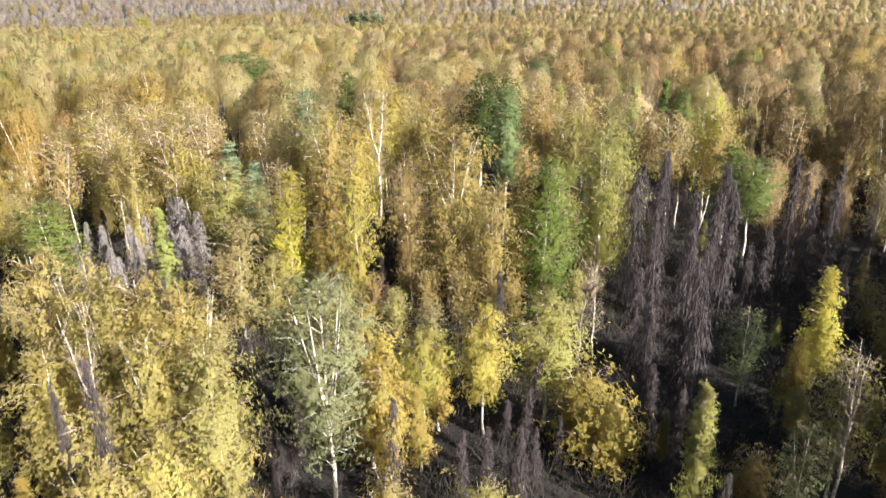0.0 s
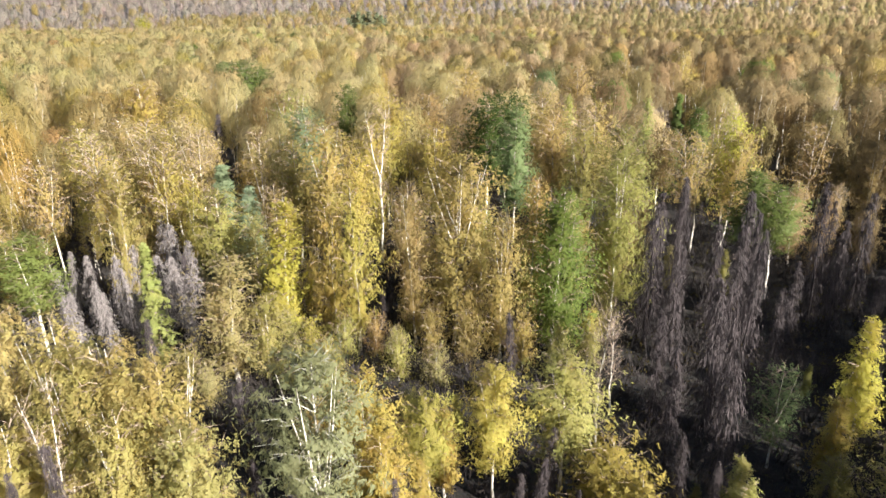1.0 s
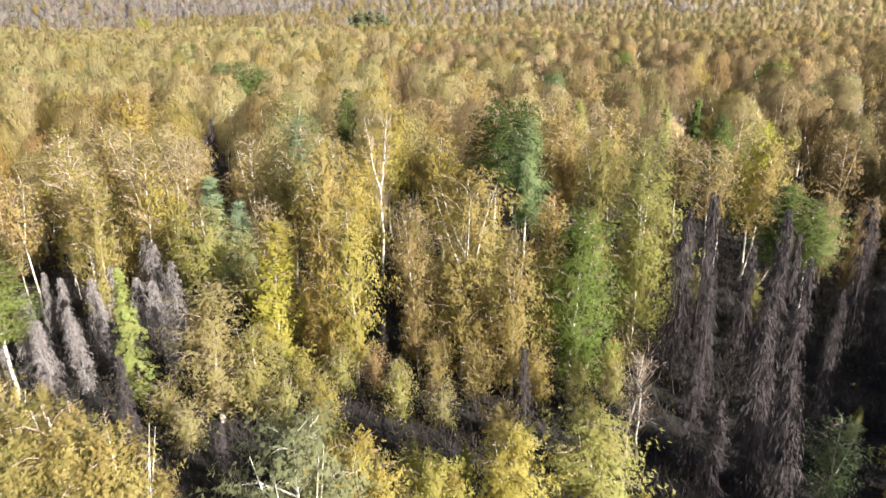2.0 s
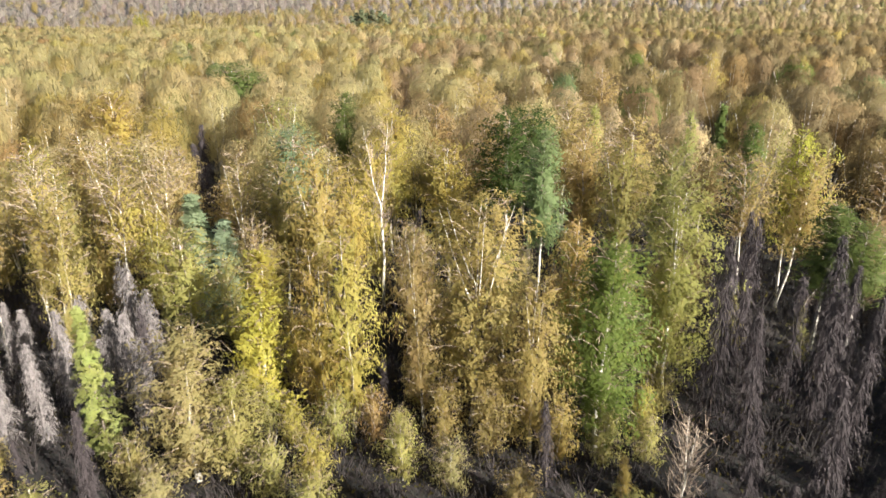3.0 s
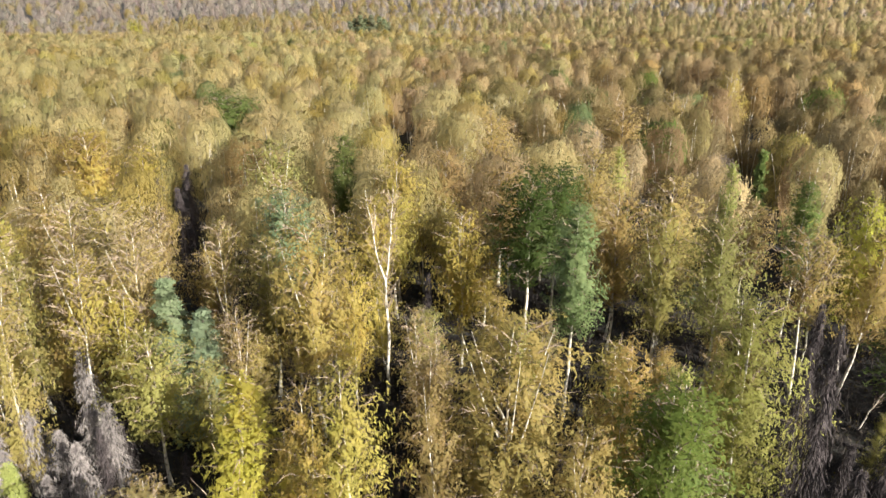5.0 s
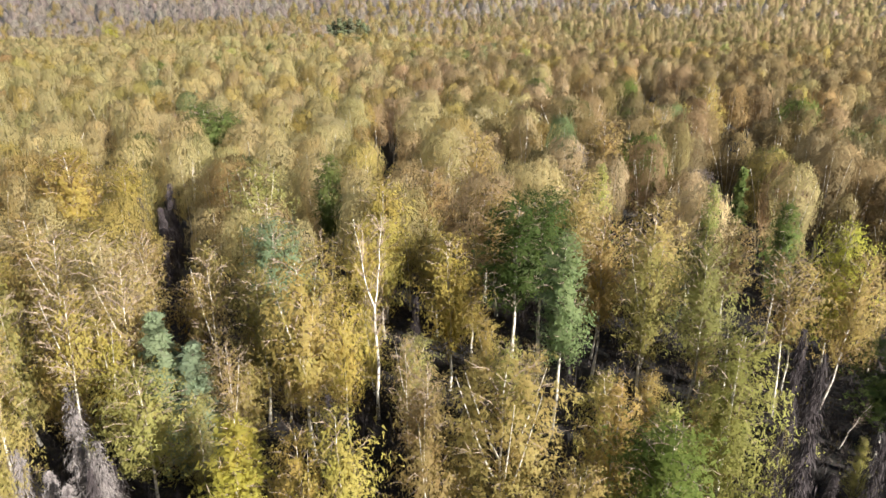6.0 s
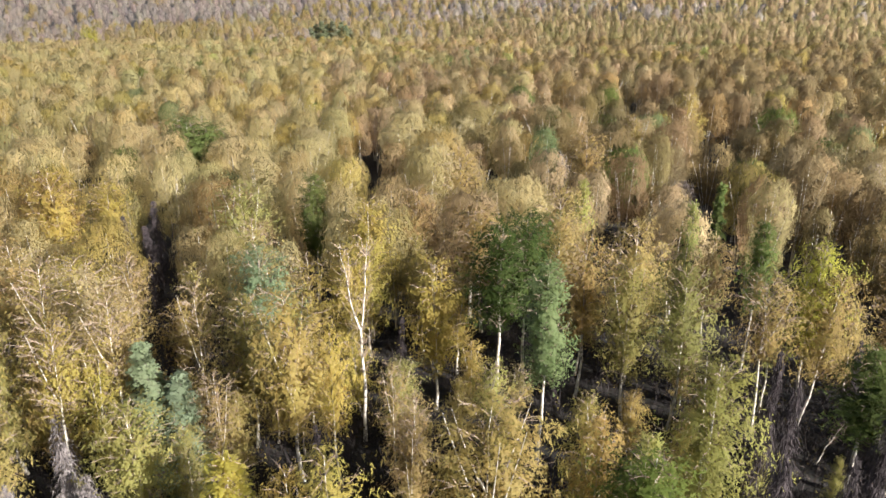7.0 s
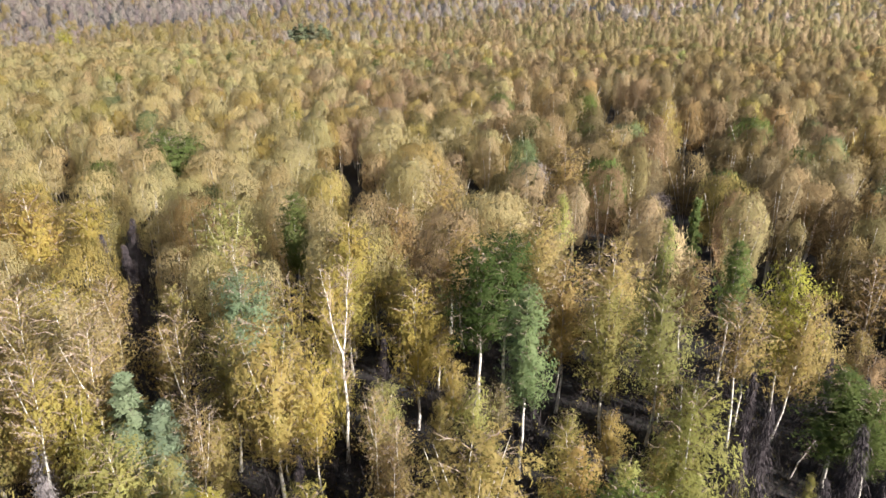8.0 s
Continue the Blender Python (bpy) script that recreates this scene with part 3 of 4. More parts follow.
plant("young birch", "lime", 18.0, 39.4, 7.8, 1.2)
plant("young birch", "yellow", 32.3, 51.0, 11.2, 1.2)
plant("thin birch", "olive", 25.5, 36.4, 11.6, 1.1, 0)
plant("dead birch", "grey", 24.3, 34.0, 13.1, 1.0, 0)
plant("dead birch", "grey", 11.7, 50.2, 12.3, 1.0, 1)
plant("dead birch", "grey", 14.3, 55.5, 9.3, 1.0, 1)
plant("thin birch", "pale green", 24.6, 48.4, 9.0, 1.1)
plant("dead spruce", "grey", 1.2, 36.4, 6.6, 1.2)
plant("dead spruce", "grey", 7.0, 43.6, 7.5, 1.2)
plant("dead spruce", "grey", 15.8, 38.6, 8.2, 1.0)
plant("dead spruce", "grey", 25.8, 76.4, 15.6, 1.1)
plant("dead spruce", "grey", 23.6, 74.6, 14.6, 1.1)
plant("dead spruce", "grey", 27.7, 61.4, 14.7, 1.1)
plant("dead spruce", "grey", 39.8, 72.0, 16.0, 1.0)
plant("dead spruce", "grey", 31.9, 70.0, 13.8, 1.1)
plant("dead spruce", "grey", 21.8, 53.4, 9.5, 1.0)
plant("dead spruce", "grey", 27.9, 55.4, 11.7, 1.0)
plant("pale spruce", "grey", -34.6, 85.8, 9.4, 1.9)
for px, py, ph in ((-34.4, 77.4, 8.6), (-28.6, 73.0, 8.6), (-39.4, 69.4, 8.0), (-35.2, 74.0, 8.4), (-33.6, 67.0, 7.2), (-28.8, 77.6, 9.0), (-30.2, 71.4, 7.0)):
    plant("pale spruce", "grey", px, py, ph, 1.8)
for px, py, ph, pc in ((-13.2, 59.6, 5.6, "olive"), (-10.8, 61.4, 5.2, "gold"), (-20.8, 57.6, 4.8, "khaki"), (-23.4, 60.4, 5.0, "olive"), (-4.2, 61.6, 4.8, "olive"), (-0.6, 60.4, 4.6, "khaki")):
    plant("bush", pc, px, py, ph, 1.0)
plant("broad birch", "sand", -35.8, 88.6, 17.0, 0.8)
plant("birch", "gold", -30.8, 87.0, 15.4, 1.0, 1)
plant("birch", "sand", -40.6, 89.4, 17.6, 0.95, 1)
plant("birch", "olive", -21.8, 80.6, 11.0, 1.1, 0)
plant("pale spruce", "grey", -36.4, 66.4, 7.7, 1.88)
plant("pale spruce", "grey", -30.6, 67.6, 6.7, 1.88)
plant("pale spruce", "grey", -31.0, 75.4, 8.0, 1.88)
plant("pale spruce", "grey", -36.2, 71.0, 7.0, 2.00)
plant("pale spruce", "grey", -24.8, 66.0, 6.2, 1.88)
plant("pale spruce", "grey", -38.6, 75.2, 8.2, 1.50)
plant("pale spruce", "grey", -33.0, 70.8, 8.3, 1.50)
plant("pale spruce", "grey", -26.2, 70.2, 7.7, 1.50)
plant("birch", "ochre", 10.8, 76.6, 14.7, 0.9)
plant("thin birch", "brown", -2.7, 80.6, 12.5, 0.9)
plant("dead birch", "grey", 35.8, 85.2, 7.4, 1.0, 1, 0, (0, 24))
plant("birch", "tan", 15.5, 98.8, 19.6, 0.95)
plant("birch", "tan", -19.0, 92.0, 17.3, 0.95)
plant("thin birch", "olive", 34.6, 94.0, 16.8, 1.0)
plant("birch", "gold", -10.0, 85.6, 16.8, 0.7)
plant("thin birch", "brown", -4.9, 87.0, 12.4, 0.9, 0)
plant("bush", "olive", 5.4, 94.6, 7.4, 0.9)
plant("bush", "drab", 8.4, 96.0, 6.0, 0.9)
plant("birch", "brown", -17.0, 92.6, 12.4, 1.0, 1)
plant("bush", "olive", -11.2, 82.0, 6.4, 0.8)
plant("thin birch", "brown", -20.2, 84.0, 13.5, 0.9, 1)
for px, py, ph in ((-38, 81, 18.5), (-41, 85.5, 19), (-33.6, 84.5, 18.5), (-30, 88, 19), (-44.5, 80.5, 17.5)):
    plant("thin birch", ("sand", "gold", "tan")[int(ph * 2) % 3], px, py, ph, 0.95, 2)
plant("dead spruce", "grey", -75.2, 193.0, 13.2, 1.5)
plant("thin birch", "pale green", 21.1, 32.5, 9.5, 0.9)
plant("aspen", "fresh green", -39.2, 65.8, 13.6, 1.6)
plant("birch", "gold", -53.2, 128.6, 20.9, 1.1)
plant("birch", "gold", -48.8, 136.6, 17.4, 1.1)
plant("thin birch", "tan", -39.4, 95.4, 19.4, 1.0)
plant("birch", "straw", -33.5, 93.4, 20.4, 1.0)
plant("birch", "tan", -35.5, 77.4, 18.1, 0.9)
plant("aspen", "green", -16.2, 123.8, 20.6, 1.1)
plant("birch", "gold", -8.0, 114.2, 20.2, 1.0)
plant("broad birch", "tan", 44.3, 168.5, 20.1, 1.0)
plant("broad birch", "gold", 66.8, 198.0, 20.6, 1.0)
plant("birch", "tan", 28.6, 148.4, 20.7, 1.1)
plant("aspen", "green", -47.2, 173.0, 20.3, 1.9)
plant("aspen", "green", -43.7, 175.0, 18.4, 1.9)
# far spruces, their green paled for the haze of distance
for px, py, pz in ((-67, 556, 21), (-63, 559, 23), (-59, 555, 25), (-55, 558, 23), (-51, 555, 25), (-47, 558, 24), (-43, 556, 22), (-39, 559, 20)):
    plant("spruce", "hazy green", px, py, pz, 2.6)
plant("birch", "yellow", -226.5, 556, 24, 1.6)
plant("birch", "yellow", -223.0, 557, 22, 1.5)

# ---- the wood between them ----


def patch(x, y, cx, cy, rx, ry):
    return ((x - cx) / rx) ** 2 + ((y - cy) / ry) ** 2 < 1


def dead_stand(x, y):
    """Where the dead spruces stand."""
    return (patch(x, y, 36, 66, 16, 21) and x < 0.69 * y) or patch(x, y, -37, 77, 9, 13) or patch(x, y, 20, 53, 7, 9) or lane(x, y, -39, 122, -43, 134, 3.6) or patch(x, y, 37, 89, 7, 9)


def lane(x, y, ax, ay, bx, by, w):
    """Whether a place lies within w of the line from a to b."""
    k = min(1, max(0, ((x - ax) * (bx - ax) + (y - ay) * (by - ay)) / ((bx - ax) ** 2 + (by - ay) ** 2)))
    return math.hypot(x - ax - k * (bx - ax), y - ay - k * (by - ay)) < w


# gaps between the crowns farther off: place and half width
GAPS = ((41, 113, 3.2), (29.6, 131, 3.4), (-12, 196, 4), (-5, 167, 4), (16, 169, 3.6), (74, 194, 4.5), (-72, 186, 4), (-57, 178, 2.8), (75, 254, 5), (52, 150, 2.6), (36, 178, 3), (5, 148, 2.4), (58, 122, 2.6), (-84, 150, 3))


def glade(x, y):
    """Small openings, where the floor lies in the shade of the trees around."""
    return (patch(x, y, -8.5, 86, 3.4, 9) or patch(x, y, 13, 82, 6, 8) or patch(x, y, 1.5, 85, 5, 4.5) or patch(x, y, 10, 97, 3, 7) or patch(x, y, -6.5, 82, 2.6, 9) or patch(x, y, -5, 60, 3.2, 5) or patch(x, y, -16, 49, 3.6, 10)
            or patch(x, y, -11, 39, 2.6, 4) or patch(x, y, -23.6, 78, 2.6, 4) or patch(x, y, 36, 103, 3, 4)
            or lane(x, y, -34.5, 112, -43, 134, 4.2) or any(lane(x, y, 0.8 * gx - 0.6, 0.8 * gy + 6.6, gx, gy, w) for gx, gy, w in GAPS)
            or patch(x, y, 11.6, 154, 3.5, 7) or patch(x, y, -6, 193, 10, 6) or patch(x, y, 80, 208, 7, 6) or patch(x, y, -70, 212, 5, 5) or patch(x, y, -91, 227, 6, 5)
            or patch(x, y, -6.6, 105, 2, 3) or patch(x, y, 6, 107, 3, 4) or patch(x, y, -22, 104, 3, 3))


def clearing(x, y):
    """Where only low dead spruces stand between the near birches."""
    # the second patch is added to shade and darken the floor
    return patch(x, y, 4.0, 37.5, 4.6, 6.0) or patch(x, y, -11.4, 37, 4.2, 6.5) or patch(x, y, 13.0, 32, 4, 4)


def drift(x, y, k):
    return noise.noise((x * 0.022 + 7 * k, y * 0.022, k * 3.1))


def tone(x, y, r):
    """The colour of a birch at a place: drifts of like colours."""
    u = r.uniform() + 0.3 * drift(x, y, 1)
    for edge, colour in ((0.12, "olive"), (0.48, "ochre"), (0.76, "tan"), (0.93, "gold"), (1.0, "brown")):
        if u < edge:
            # lighter west and darker east, partly in place of the light's fall-off
            west, east = {"ochre": "sand", "brown": "barley", "olive": "gold"}, {"ochre": "bronze", "tan": "russet", "gold": "drab", "olive": "drab"}
            return west.get(colour, colour) if x < -0.12 * y else east.get(colour, colour) if x > 0.25 * y else colour
    return "orange"


def spots(r, count, area, gap, crowd=None):
    """Random places in an area, no nearer to each other than the gap."""
    cell, grid, out = gap, {}, []
    for x, y in area(r, count):
        g = gap if crowd is None else crowd(x, y)
        i, j = int(x // cell), int(y // cell)
        if all((x - a) ** 2 + (y - b) ** 2 > g * g for di in (-1, 0, 1) for dj in (-1, 0, 1) for a, b in grid.get((i + di, j + dj), ())):
            grid.setdefault((i, j), []).append((x, y))
            out.append((x, y))
    return out


def fan(near, far, spread=0.80):
    """Places between two distances in front."""
    def area(r, count):
        d = np.sqrt(r.uniform(near ** 2, far ** 2, count))
        a = r.uniform(-spread, spread, count)
        return zip(d * np.sin(a), d * np.cos(a))
    return area


r = np.random.default_rng(5)
birches, SPECIAL = 0, len(taken)
EDGE = 116
for x, y in spots(r, 9000, fan(24, EDGE, 0.71), 5.3, lambda x, y: 3.4 if dead_stand(x, y) and x < 0 else 4.1 if dead_stand(x, y) else 3.7 if y < 73 and abs(x) < 0.69 * y + 7 else 4.3 if y < 98 else 5.3):
    near = y < 73
    if any((x - a) ** 2 + (y - b) ** 2 < (c + (0.6 if dead_stand(x, y) else 0.7 if y < 98 else 1.6)) ** 2 for a, b, c in taken[:SPECIAL]):
        continue
    u = r.uniform()
    if dead_stand(x, y):
        if u < 0.85:
            h, w = (r.uniform(5, 9), r.uniform(1.3, 1.7)) if x < 0 else (r.uniform(9, 16), r.uniform(1.0, 1.4))
            # the paler wood in the west stands partly for sun on it
            if x < 0 or u < (0.70 if y < 70 else 0.85):
                plant("pale spruce" if x < 0 and y < 100 and u < 0.5 else "dead spruce", "grey", x, y, h, w)
        elif u > 0.92:
            plant("young birch", "olive", x, y, r.uniform(3.5, 7), 1.3)
    elif glade(x, y):
        if u < 0.8:
            plant("dead spruce", "grey", x, y, r.uniform(2.5, 5.5), 1.6)
    elif near and abs(x) < 0.69 * y + 7:
        if u < 0.24:
            plant("dead spruce", "grey", x, y, r.uniform(4, 9), r.uniform(0.9, 1.3))
        elif u < 0.48:
            plant("dead spruce" if clearing(x, y) else "young birch", ("olive", "gold", "ochre")[r.integers(3)], x, y, r.uniform(4, 8), 1.3)
        elif u < 0.96:
            plant("dead spruce" if clearing(x, y) else "bush", (("olive", "brown", "brown", "tan", "citron") if x < 10 else ("drab", "olive", "moss", "brown", "olive"))[r.integers(5)], x, y, r.uniform(3, 6.5), 1.0)
    elif u < 0.09:
        plant("dead spruce", "grey", x, y, r.uniform(8, 14), r.uniform(0.8, 1.1))
    elif u < 0.12:
        plant("aspen", "green" if u < 0.105 else "pale green", x, y, r.uniform(13, 18), 1.1)
    elif u < 0.14:
        plant("spruce", "blue green", x, y, r.uniform(7, 12), 1.1)
    elif birches < 235:
        birches += 1
        kind = ("birch", "birch", "birch", "birch", "thin birch", "broad birch")[r.integers(6)]
        plant(kind, tone(x, y, r), x, y, r.uniform(7.5, 13.0) if y < 98 else r.uniform(12.5, 18.5), r.uniform(0.95, 1.2), (0 if y < 98 else 2) + int(r.integers(2)) if kind == "birch" else None)


# the ten near ones are added to shade and cover the floor
for x, y, h in ((-44.5, 126, 11), (-41.0, 130, 12), (-45.5, 133, 13), (-42.6, 136, 14), (-39.6, 124, 8), (3.0, 38.2, 5.5), (4.6, 40.4, 6), (6.4, 39.0, 5), (6.2, 42.2, 6), (8.4, 40.6, 4.5), (4.4, 36.2, 4.5), (-11.6, 40.6, 5), (-10.2, 42.6, 5), (-12.8, 43.4, 5.5), (-11.0, 38.4, 4)):
    plant("dead spruce", "grey", x, y, h, 1.3)


def plume(seed, strands, long, wide, radius, net, foot=0.38, form="egg", stems=1, sides=3, tall=18.0):
    """A birch for the wood behind: stems, and a domed crown with fine sprays laid over it like thatch, rising over the dome and hanging at its foot."""
    q = np.random.default_rng(seed)
    wood, crown = Shape(), Shape()
    z = np.linspace(0, 1, 4)
    for k in range(stems):
        a, off = q.uniform(0, 6.283), radius * (q.uniform(0.5, 0.95) if k else 0.2)
        tube(wood, np.c_[off * np.cos(a) * z ** 1.3, off * np.sin(a) * z ** 1.3, z * tall * q.uniform(0.78, 0.9)] + q.normal(0, 0.08, (4, 3)) * (1, 1, 0), 0.13 * (1 - 0.7 * z), sides)

    def shell(t, a):
        lump = np.array([noise.noise((1.5 * math.cos(b) + seed, 1.5 * math.sin(b), 3.4 * u)) + 0.5 * noise.noise((3.4 * math.cos(b) + seed, 3.4 * math.sin(b), 7.5 * u)) for b, u in zip(a, t)])
        w = radius * np.maximum(0.05, profile(form, np.clip(t, 0, 0.985))) * (1 + 0.34 * lump)
        return np.c_[w * np.cos(a), w * np.sin(a), tall * (foot + (1 - foot) * t) + 0.5 * lump], lump

    def facing(t, a, lump):
        out = np.c_[np.cos(a), np.sin(a), 2.0 * (t - 0.42) + 0.25 + 0.5 * lump]
        return out / np.linalg.norm(out, axis=1)[:, None]

    u, b = (k.ravel() for k in np.meshgrid(np.linspace(0.03, 0.95, net), np.arange(net) * 2 * np.pi / net, indexing="ij"))
    u, b = u + q.normal(0, 0.25 / net, len(u)), b + q.normal(0, 0.8 / net, len(b))
    v, lump = shell(u, b)
    v[:, :2] *= 0.84 * q.normal(1, 0.09, (len(v), 1))
    v[:, 2] -= 0.5
    i, j = (k.ravel() for k in np.meshgrid(np.arange(net - 1), np.arange(net), indexing="ij"))
    k = (j + 1) % net
    a0, a1, b0, b1 = i * net + j, i * net + k, (i + 1) * net + j, (i + 1) * net + k
    top = (net - 1) * net + np.arange(net)
    f = np.r_[np.c_[a0, a1, b1], np.c_[a0, b1, b0], np.c_[top, np.roll(top, -1), np.full(net, len(v))]]
    soft = facing(u, b, lump) + q.normal(0, 0.2, (len(v), 3))
    crown.add(np.r_[v, [(0, 0, tall * 0.95)]], f[q.uniform(size=len(f)) > 0.2], np.r_[soft / np.linalg.norm(soft, axis=1)[:, None], [(0, 0, 1)]])
    t, a = q.uniform(-0.05, 0.99, strands), q.uniform(0, 6.283, strands)
    at, lump = shell(t, a)
    at[:, :2] *= q.uniform(0.88, 1.06, (strands, 1))
    out = facing(t, a, lump)
    way = np.c_[0 * a, 0 * a, np.where(t < q.uniform(0.0, 0.6, strands), -1.0, 1.0)] + 0.45 * out + q.normal(0, 0.25, (strands, 3))
    way -= out * (way * out).sum(1)[:, None] * 0.55
    way /= np.linalg.norm(way, axis=1)[:, None]
    side = np.cross(way, out) + q.normal(0, 0.2, (strands, 3))
    side /= np.linalg.norm(side, axis=1)[:, None] + 1e-9
    s = q.uniform(0.6, 1.4, (strands, 1))
    root, tip = at - way * long * s * 0.5, at + way * long * s * 0.5
    v = np.stack([root - side * wide * s / 2, root + side * wide * s / 2, tip], 1).reshape(-1, 3)
    b = np.arange(strands) * 3
    bend = out + q.normal(0, 0.14, (strands, 3))
    crown.add(v, np.c_[b, b + 1, b + 2], np.repeat(bend / np.linalg.norm(bend, axis=1)[:, None], 3, axis=0))
    return wood.arrays(), crown.arrays()


def stand(name, label, places, models, heights, colours, r, category="woods", bark_material=BIRCH_BARK):
    """Many trees as one body of woodland."""
    order = r.integers(0, len(models), len(places))
    vs, fs, ws, slots, tints, total = [], [], [], [], [], 0
    places, heights, colours = np.array(places), np.array(heights), np.array(colours)
    for k, (wood, crown) in enumerate(models):
        sel = order == k
        n = int(sel.sum())
        if not n:
            continue
        a = r.uniform(0, 6.283, n)
        c, s = np.cos(a), np.sin(a)
        tall = heights[sel] / max(wood[0][:, 2].max() + 0.8, crown[0][:, 2].max())
        wide = tall * r.uniform(0.8, 1.4, n)
        for slot, (v, f, w) in enumerate((wood, crown)):
            x = (v[None, :, 0] * c[:, None] - v[None, :, 1] * s[:, None]) * wide[:, None] + places[sel][:, :1]
            y = (v[None, :, 0] * s[:, None] + v[None, :, 1] * c[:, None]) * wide[:, None] + places[sel][:, 1:2]
            z = v[None, :, 2] * tall[:, None] + rise(places[sel][:, :1], places[sel][:, 1:2])
            vs.append(np.stack([x, y, z], 2).reshape(-1, 3))
            ws.append(np.stack([w[None, :, 0] * c[:, None] - w[None, :, 1] * s[:, None], w[None, :, 0] * s[:, None] + w[None, :, 1] * c[:, None], np.tile(w[:, 2], (n, 1))], 2).reshape(-1, 3))
            fs.append((f[None] + total + (np.arange(n) * len(v))[:, None, None]).reshape(-1, 3))
            slots.append(np.full(n * len(f), slot))
            tints.append(np.repeat(colours[sel], len(v), axis=0))
            total += n * len(v)
    me = mesh_of(name, np.concatenate(vs), np.concatenate(fs), np.concatenate(ws), [bark_material, LEAVES_FAR], np.concatenate(slots), np.concatenate(tints))
    return tagged(new(name, me), label, category, kind="stuff")


def dress(places, r, low, high, far=False):
    """Heights and colours for the trees of a stand."""
    hs, cs = [], []
    for x, y in places:
        u = r.uniform()
        v = r.uniform() + 0.25 * drift(x, y, 2)
        side = x / (0.62 * y + 1) + 0.5 * drift(x, y, 5)  # paler woods west, browner east, with the light's fall-off also in the colours
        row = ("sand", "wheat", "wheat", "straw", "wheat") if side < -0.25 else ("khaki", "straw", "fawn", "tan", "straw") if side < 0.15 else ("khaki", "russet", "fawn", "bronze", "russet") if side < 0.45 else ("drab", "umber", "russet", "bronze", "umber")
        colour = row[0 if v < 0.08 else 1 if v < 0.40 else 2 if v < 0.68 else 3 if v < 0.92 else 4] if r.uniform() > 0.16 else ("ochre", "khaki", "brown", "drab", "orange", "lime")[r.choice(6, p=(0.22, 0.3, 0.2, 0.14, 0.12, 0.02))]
        h = r.uniform(low, high)
        if u < 0.032:
            colour, h = ("green" if u < 0.014 else "pale green" if u < 0.026 else "leaf green"), h * 0.95
        elif u < 0.055:
            colour, h = "mauve", h * 0.75
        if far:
            # the greys carry the haze of distance as well as bare twigs
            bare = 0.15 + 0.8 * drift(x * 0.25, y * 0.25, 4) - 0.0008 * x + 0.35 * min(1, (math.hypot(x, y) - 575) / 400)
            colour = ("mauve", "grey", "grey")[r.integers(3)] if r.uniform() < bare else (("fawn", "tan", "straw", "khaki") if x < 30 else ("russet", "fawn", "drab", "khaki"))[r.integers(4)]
        hs.append(h)
        # 0.88 dims the eastern colours, standing for the duller light there
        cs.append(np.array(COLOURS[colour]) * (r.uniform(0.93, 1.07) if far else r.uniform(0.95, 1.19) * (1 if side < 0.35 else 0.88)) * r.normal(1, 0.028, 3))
    return hs, cs


def free(places, extra=1.0):
    return [(x, y) for x, y in places if not any((x - a) ** 2 + (y - b) ** 2 < (c + extra) ** 2 for a, b, c in taken if abs(y - b) < 9)]


def in_dark(x, y):
    return glade(x, y) or noise.noise((x * 0.05, y * 0.05, 9.0)) < -0.47


def border(x):
    """How far the birches reach: a straight edge that comes nearer to the east, with a strip of open ground behind it."""
    return 525 - 0.42 * max(0, x)


GIRTH = (3.1, 3.7, 4.1, 4.7, 2.8)
FORMS = ("egg", "dome", "dome", "dome", "egg")
fore = [plume(250 + i, int(560 * g), 0.75, 0.15, g, 9, (0.26, 0.34, 0.30, 0.36, 0.24)[i % 5], FORMS[i % 5], 2 + i % 3, 4) for i, g in enumerate((2.8, 3.3, 3.6, 4.2, 2.5, 3.0, 3.9))]
mid = [plume(200 + i, int(260 * g), 1.1, 0.20, g, 10, (0.30, 0.37, 0.33, 0.39, 0.28)[i], FORMS[i], 2 + i % 3) for i, g in enumerate(GIRTH)]
back = [plume(210 + i, int(95 * g), 1.5, 0.30, g, 7, (0.32, 0.38, 0.34, 0.40, 0.30)[i], FORMS[i], 2 + i % 2) for i, g in enumerate(GIRTH)]
far = [plume(220 + i, int(24 * g), 2.0, 0.5, g * 1.05, 5, 0.40, FORMS[i]) for i, g in enumerate(GIRTH)]
thin = [plume(240 + i, 26, 4.0, 0.55, (3.2, 3.8, 2.8)[i], 4, 0.12, "dome", 2) for i in range(3)]
clump = [plume(230 + i, 24, 7.0, 1.3, 5.5, 4, 0.15, "dome") for i in range(3)]
p = [q for q in free(spots(r, 12000, fan(EDGE, 200), 5.4)) if not in_dark(*q) and not dead_stand(*q)]
for models, band in ((fore, [q for q in p if math.hypot(*q) < 150]), (mid, [q for q in p if math.hypot(*q) >= 150])):
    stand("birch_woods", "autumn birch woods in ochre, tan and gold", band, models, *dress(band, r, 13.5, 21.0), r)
p = [q for q in free(spots(r, 16000, fan(200, 320), 5.5)) if not in_dark(*q)]
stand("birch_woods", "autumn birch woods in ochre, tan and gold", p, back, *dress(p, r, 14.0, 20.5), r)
p = [q for q in spots(r, 34000, fan(320, 640, 0.66), 5.7) if q[1] < border(q[0])]
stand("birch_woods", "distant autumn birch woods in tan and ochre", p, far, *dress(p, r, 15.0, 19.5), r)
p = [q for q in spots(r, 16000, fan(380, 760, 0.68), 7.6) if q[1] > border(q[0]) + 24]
stand("distant_woods", "distant leafless woods in grey and tan, paled for haze", p, thin, *dress(p, r, 17, 23, True), r, bark_material=TWIGS)
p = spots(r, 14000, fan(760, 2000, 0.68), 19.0)
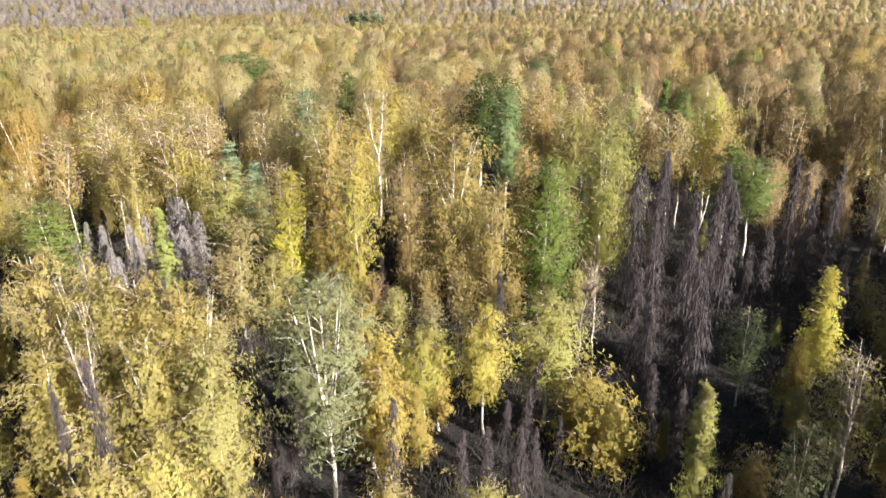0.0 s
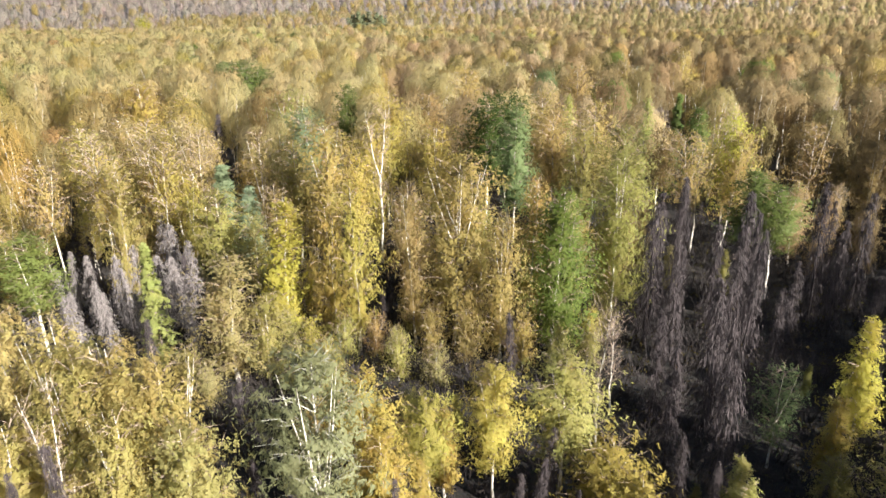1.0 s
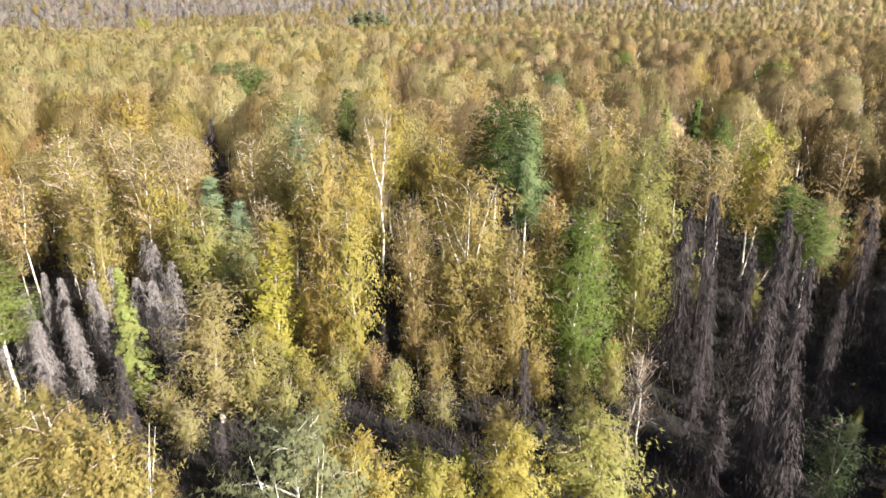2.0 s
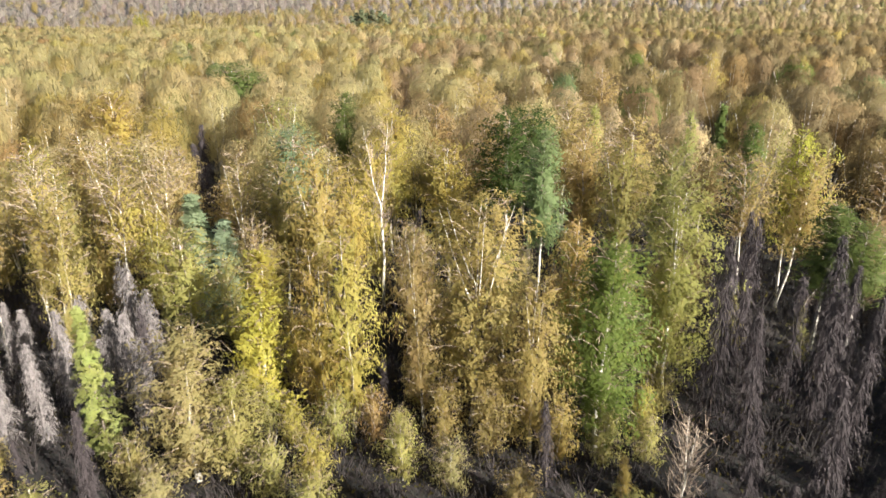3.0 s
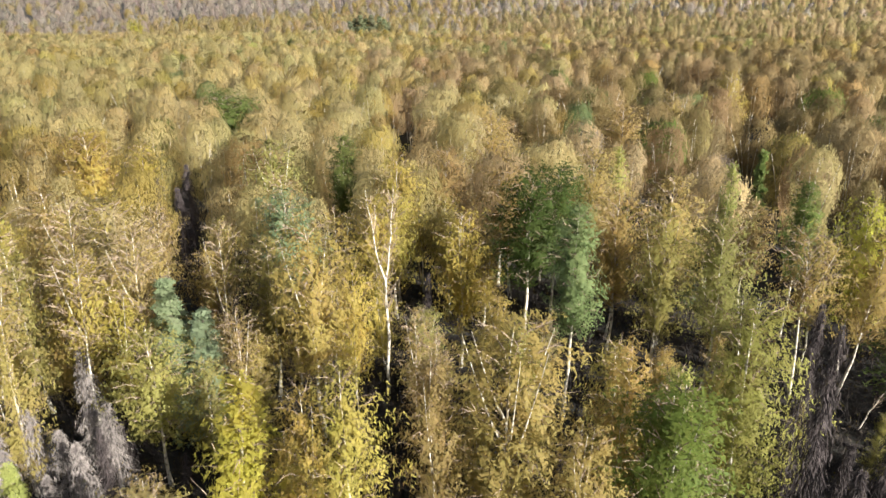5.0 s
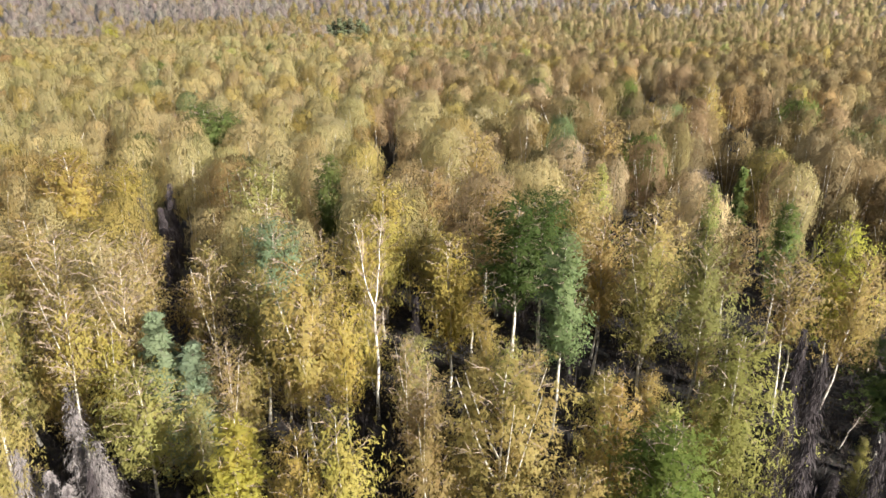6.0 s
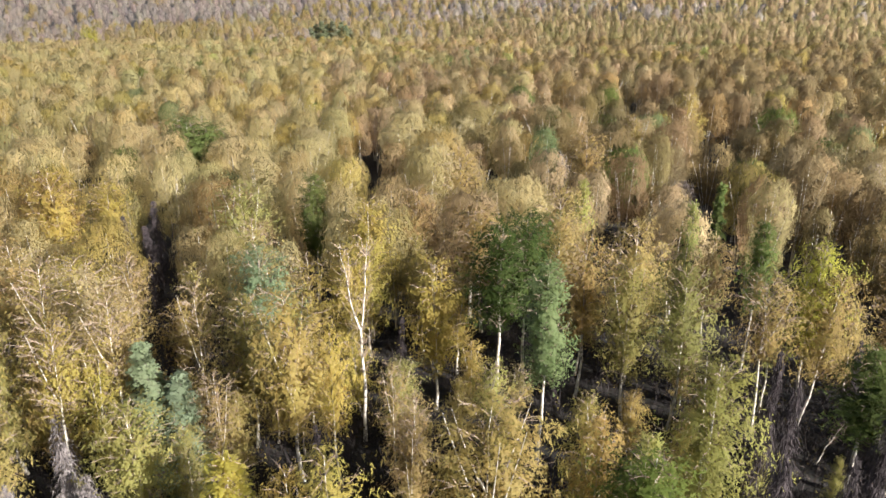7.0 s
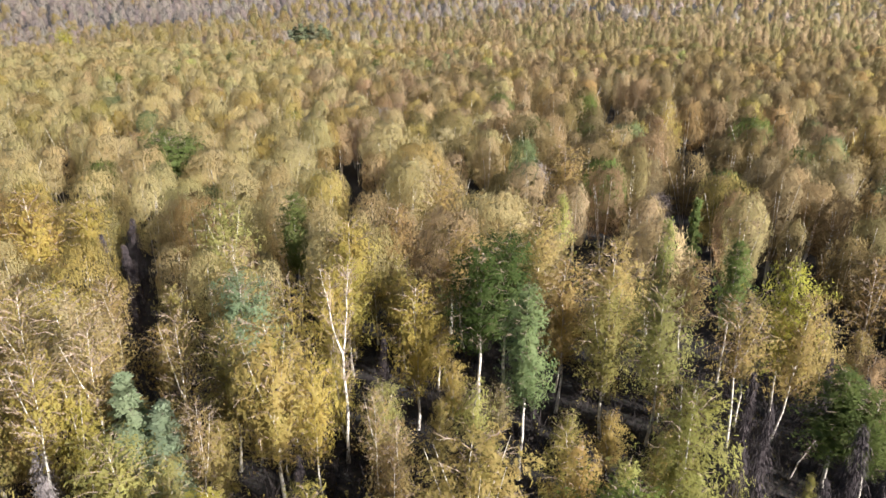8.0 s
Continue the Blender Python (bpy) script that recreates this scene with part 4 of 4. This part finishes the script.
stand("distant_woods", "distant leafless woods in grey and tan, paled for haze", p, clump, *dress(p, r, 17, 23, True), r, bark_material=TWIGS)
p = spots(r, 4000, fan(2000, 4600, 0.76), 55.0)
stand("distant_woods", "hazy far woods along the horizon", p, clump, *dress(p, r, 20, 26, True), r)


def behind(r, count):
    return zip(r.uniform(-120, 120, count), r.uniform(-90, 22, count))


p = [q for q in free(spots(r, 2500, behind, 5.2), 2.0) if not (q[1] > 9 and abs(q[0]) < 14 + q[1])]
stand("birch_woods", "autumn birch woods in ochre and gold", [q for q in p if max(abs(q[0]), -q[1]) > 48], far, *dress([q for q in p if max(abs(q[0]), -q[1]) > 48], r, 14, 18), r)
stand("birch_woods", "autumn birch woods in ochre and gold", [q for q in p if max(abs(q[0]), -q[1]) <= 48], back, *dress([q for q in p if max(abs(q[0]), -q[1]) <= 48], r, 14, 18), r)


def ahead(r, count):
    return zip(r.uniform(-26, 26, count), r.uniform(9, 29, count))


for x, y in free(spots(r, 400, ahead, 4.2), 1.2):
    if y < 17:
        plant("birch", tone(x, y, r), x, y, r.uniform(9.5, 13), 1.1)
    elif r.uniform() < 0.8:
        plant("dead spruce" if clearing(x, y) else "bush", ("olive", "brown", "tan", "citron")[r.integers(4)], x, y, r.uniform(3, 6) * (1 if y < 25 else 0.8), 1.0)


def beside(r, count):
    return zip(r.choice((-1, 1), count) * r.uniform(20, 125, count), r.uniform(22, 150, count))


p = [q for q in free(spots(r, 4000, beside, 5.0), 2.0) if abs(q[0]) > 0.87 * q[1]]
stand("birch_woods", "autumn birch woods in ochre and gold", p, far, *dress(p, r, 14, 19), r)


def undergrowth():
    """Low bare brush and saplings under the trees."""
    q = np.random.default_rng(77)
    models = []
    for k in range(4):
        wood, leaf = Shape(), Shape()
        n = 30
        a, w = q.uniform(0, 6.283, n), q.uniform(0.3, 1.2, n)
        root = np.c_[q.normal(0, 0.25, (n, 2)), np.zeros(n)]
        tip = root + np.c_[w * np.cos(a), w * np.sin(a), q.uniform(0.8, 2.2, n)]
        whips(wood, root, tip, 0.045, q)
        leaves(leaf, (tip * (1, 1, 0.8) + q.normal(0, 0.2, (n, 3)))[:12], 0.3, 0.2, q, whole=False)
        models.append((wood.arrays(), leaf.arrays()))
    p = spots(q, 14000, fan(26, 118, 0.70), 1.35)
    # 0.22 puts the shade under the trees into the leaf colours
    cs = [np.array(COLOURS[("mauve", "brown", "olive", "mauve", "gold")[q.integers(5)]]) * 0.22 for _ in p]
    me_places = np.array(p)
    ob = stand("undergrowth", "low brown brush and saplings on the forest floor, darkened for shade", me_places, models, q.uniform(1.2, 4.6, len(p)), cs, q, "brush")
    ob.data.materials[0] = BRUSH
    return ob


undergrowth()
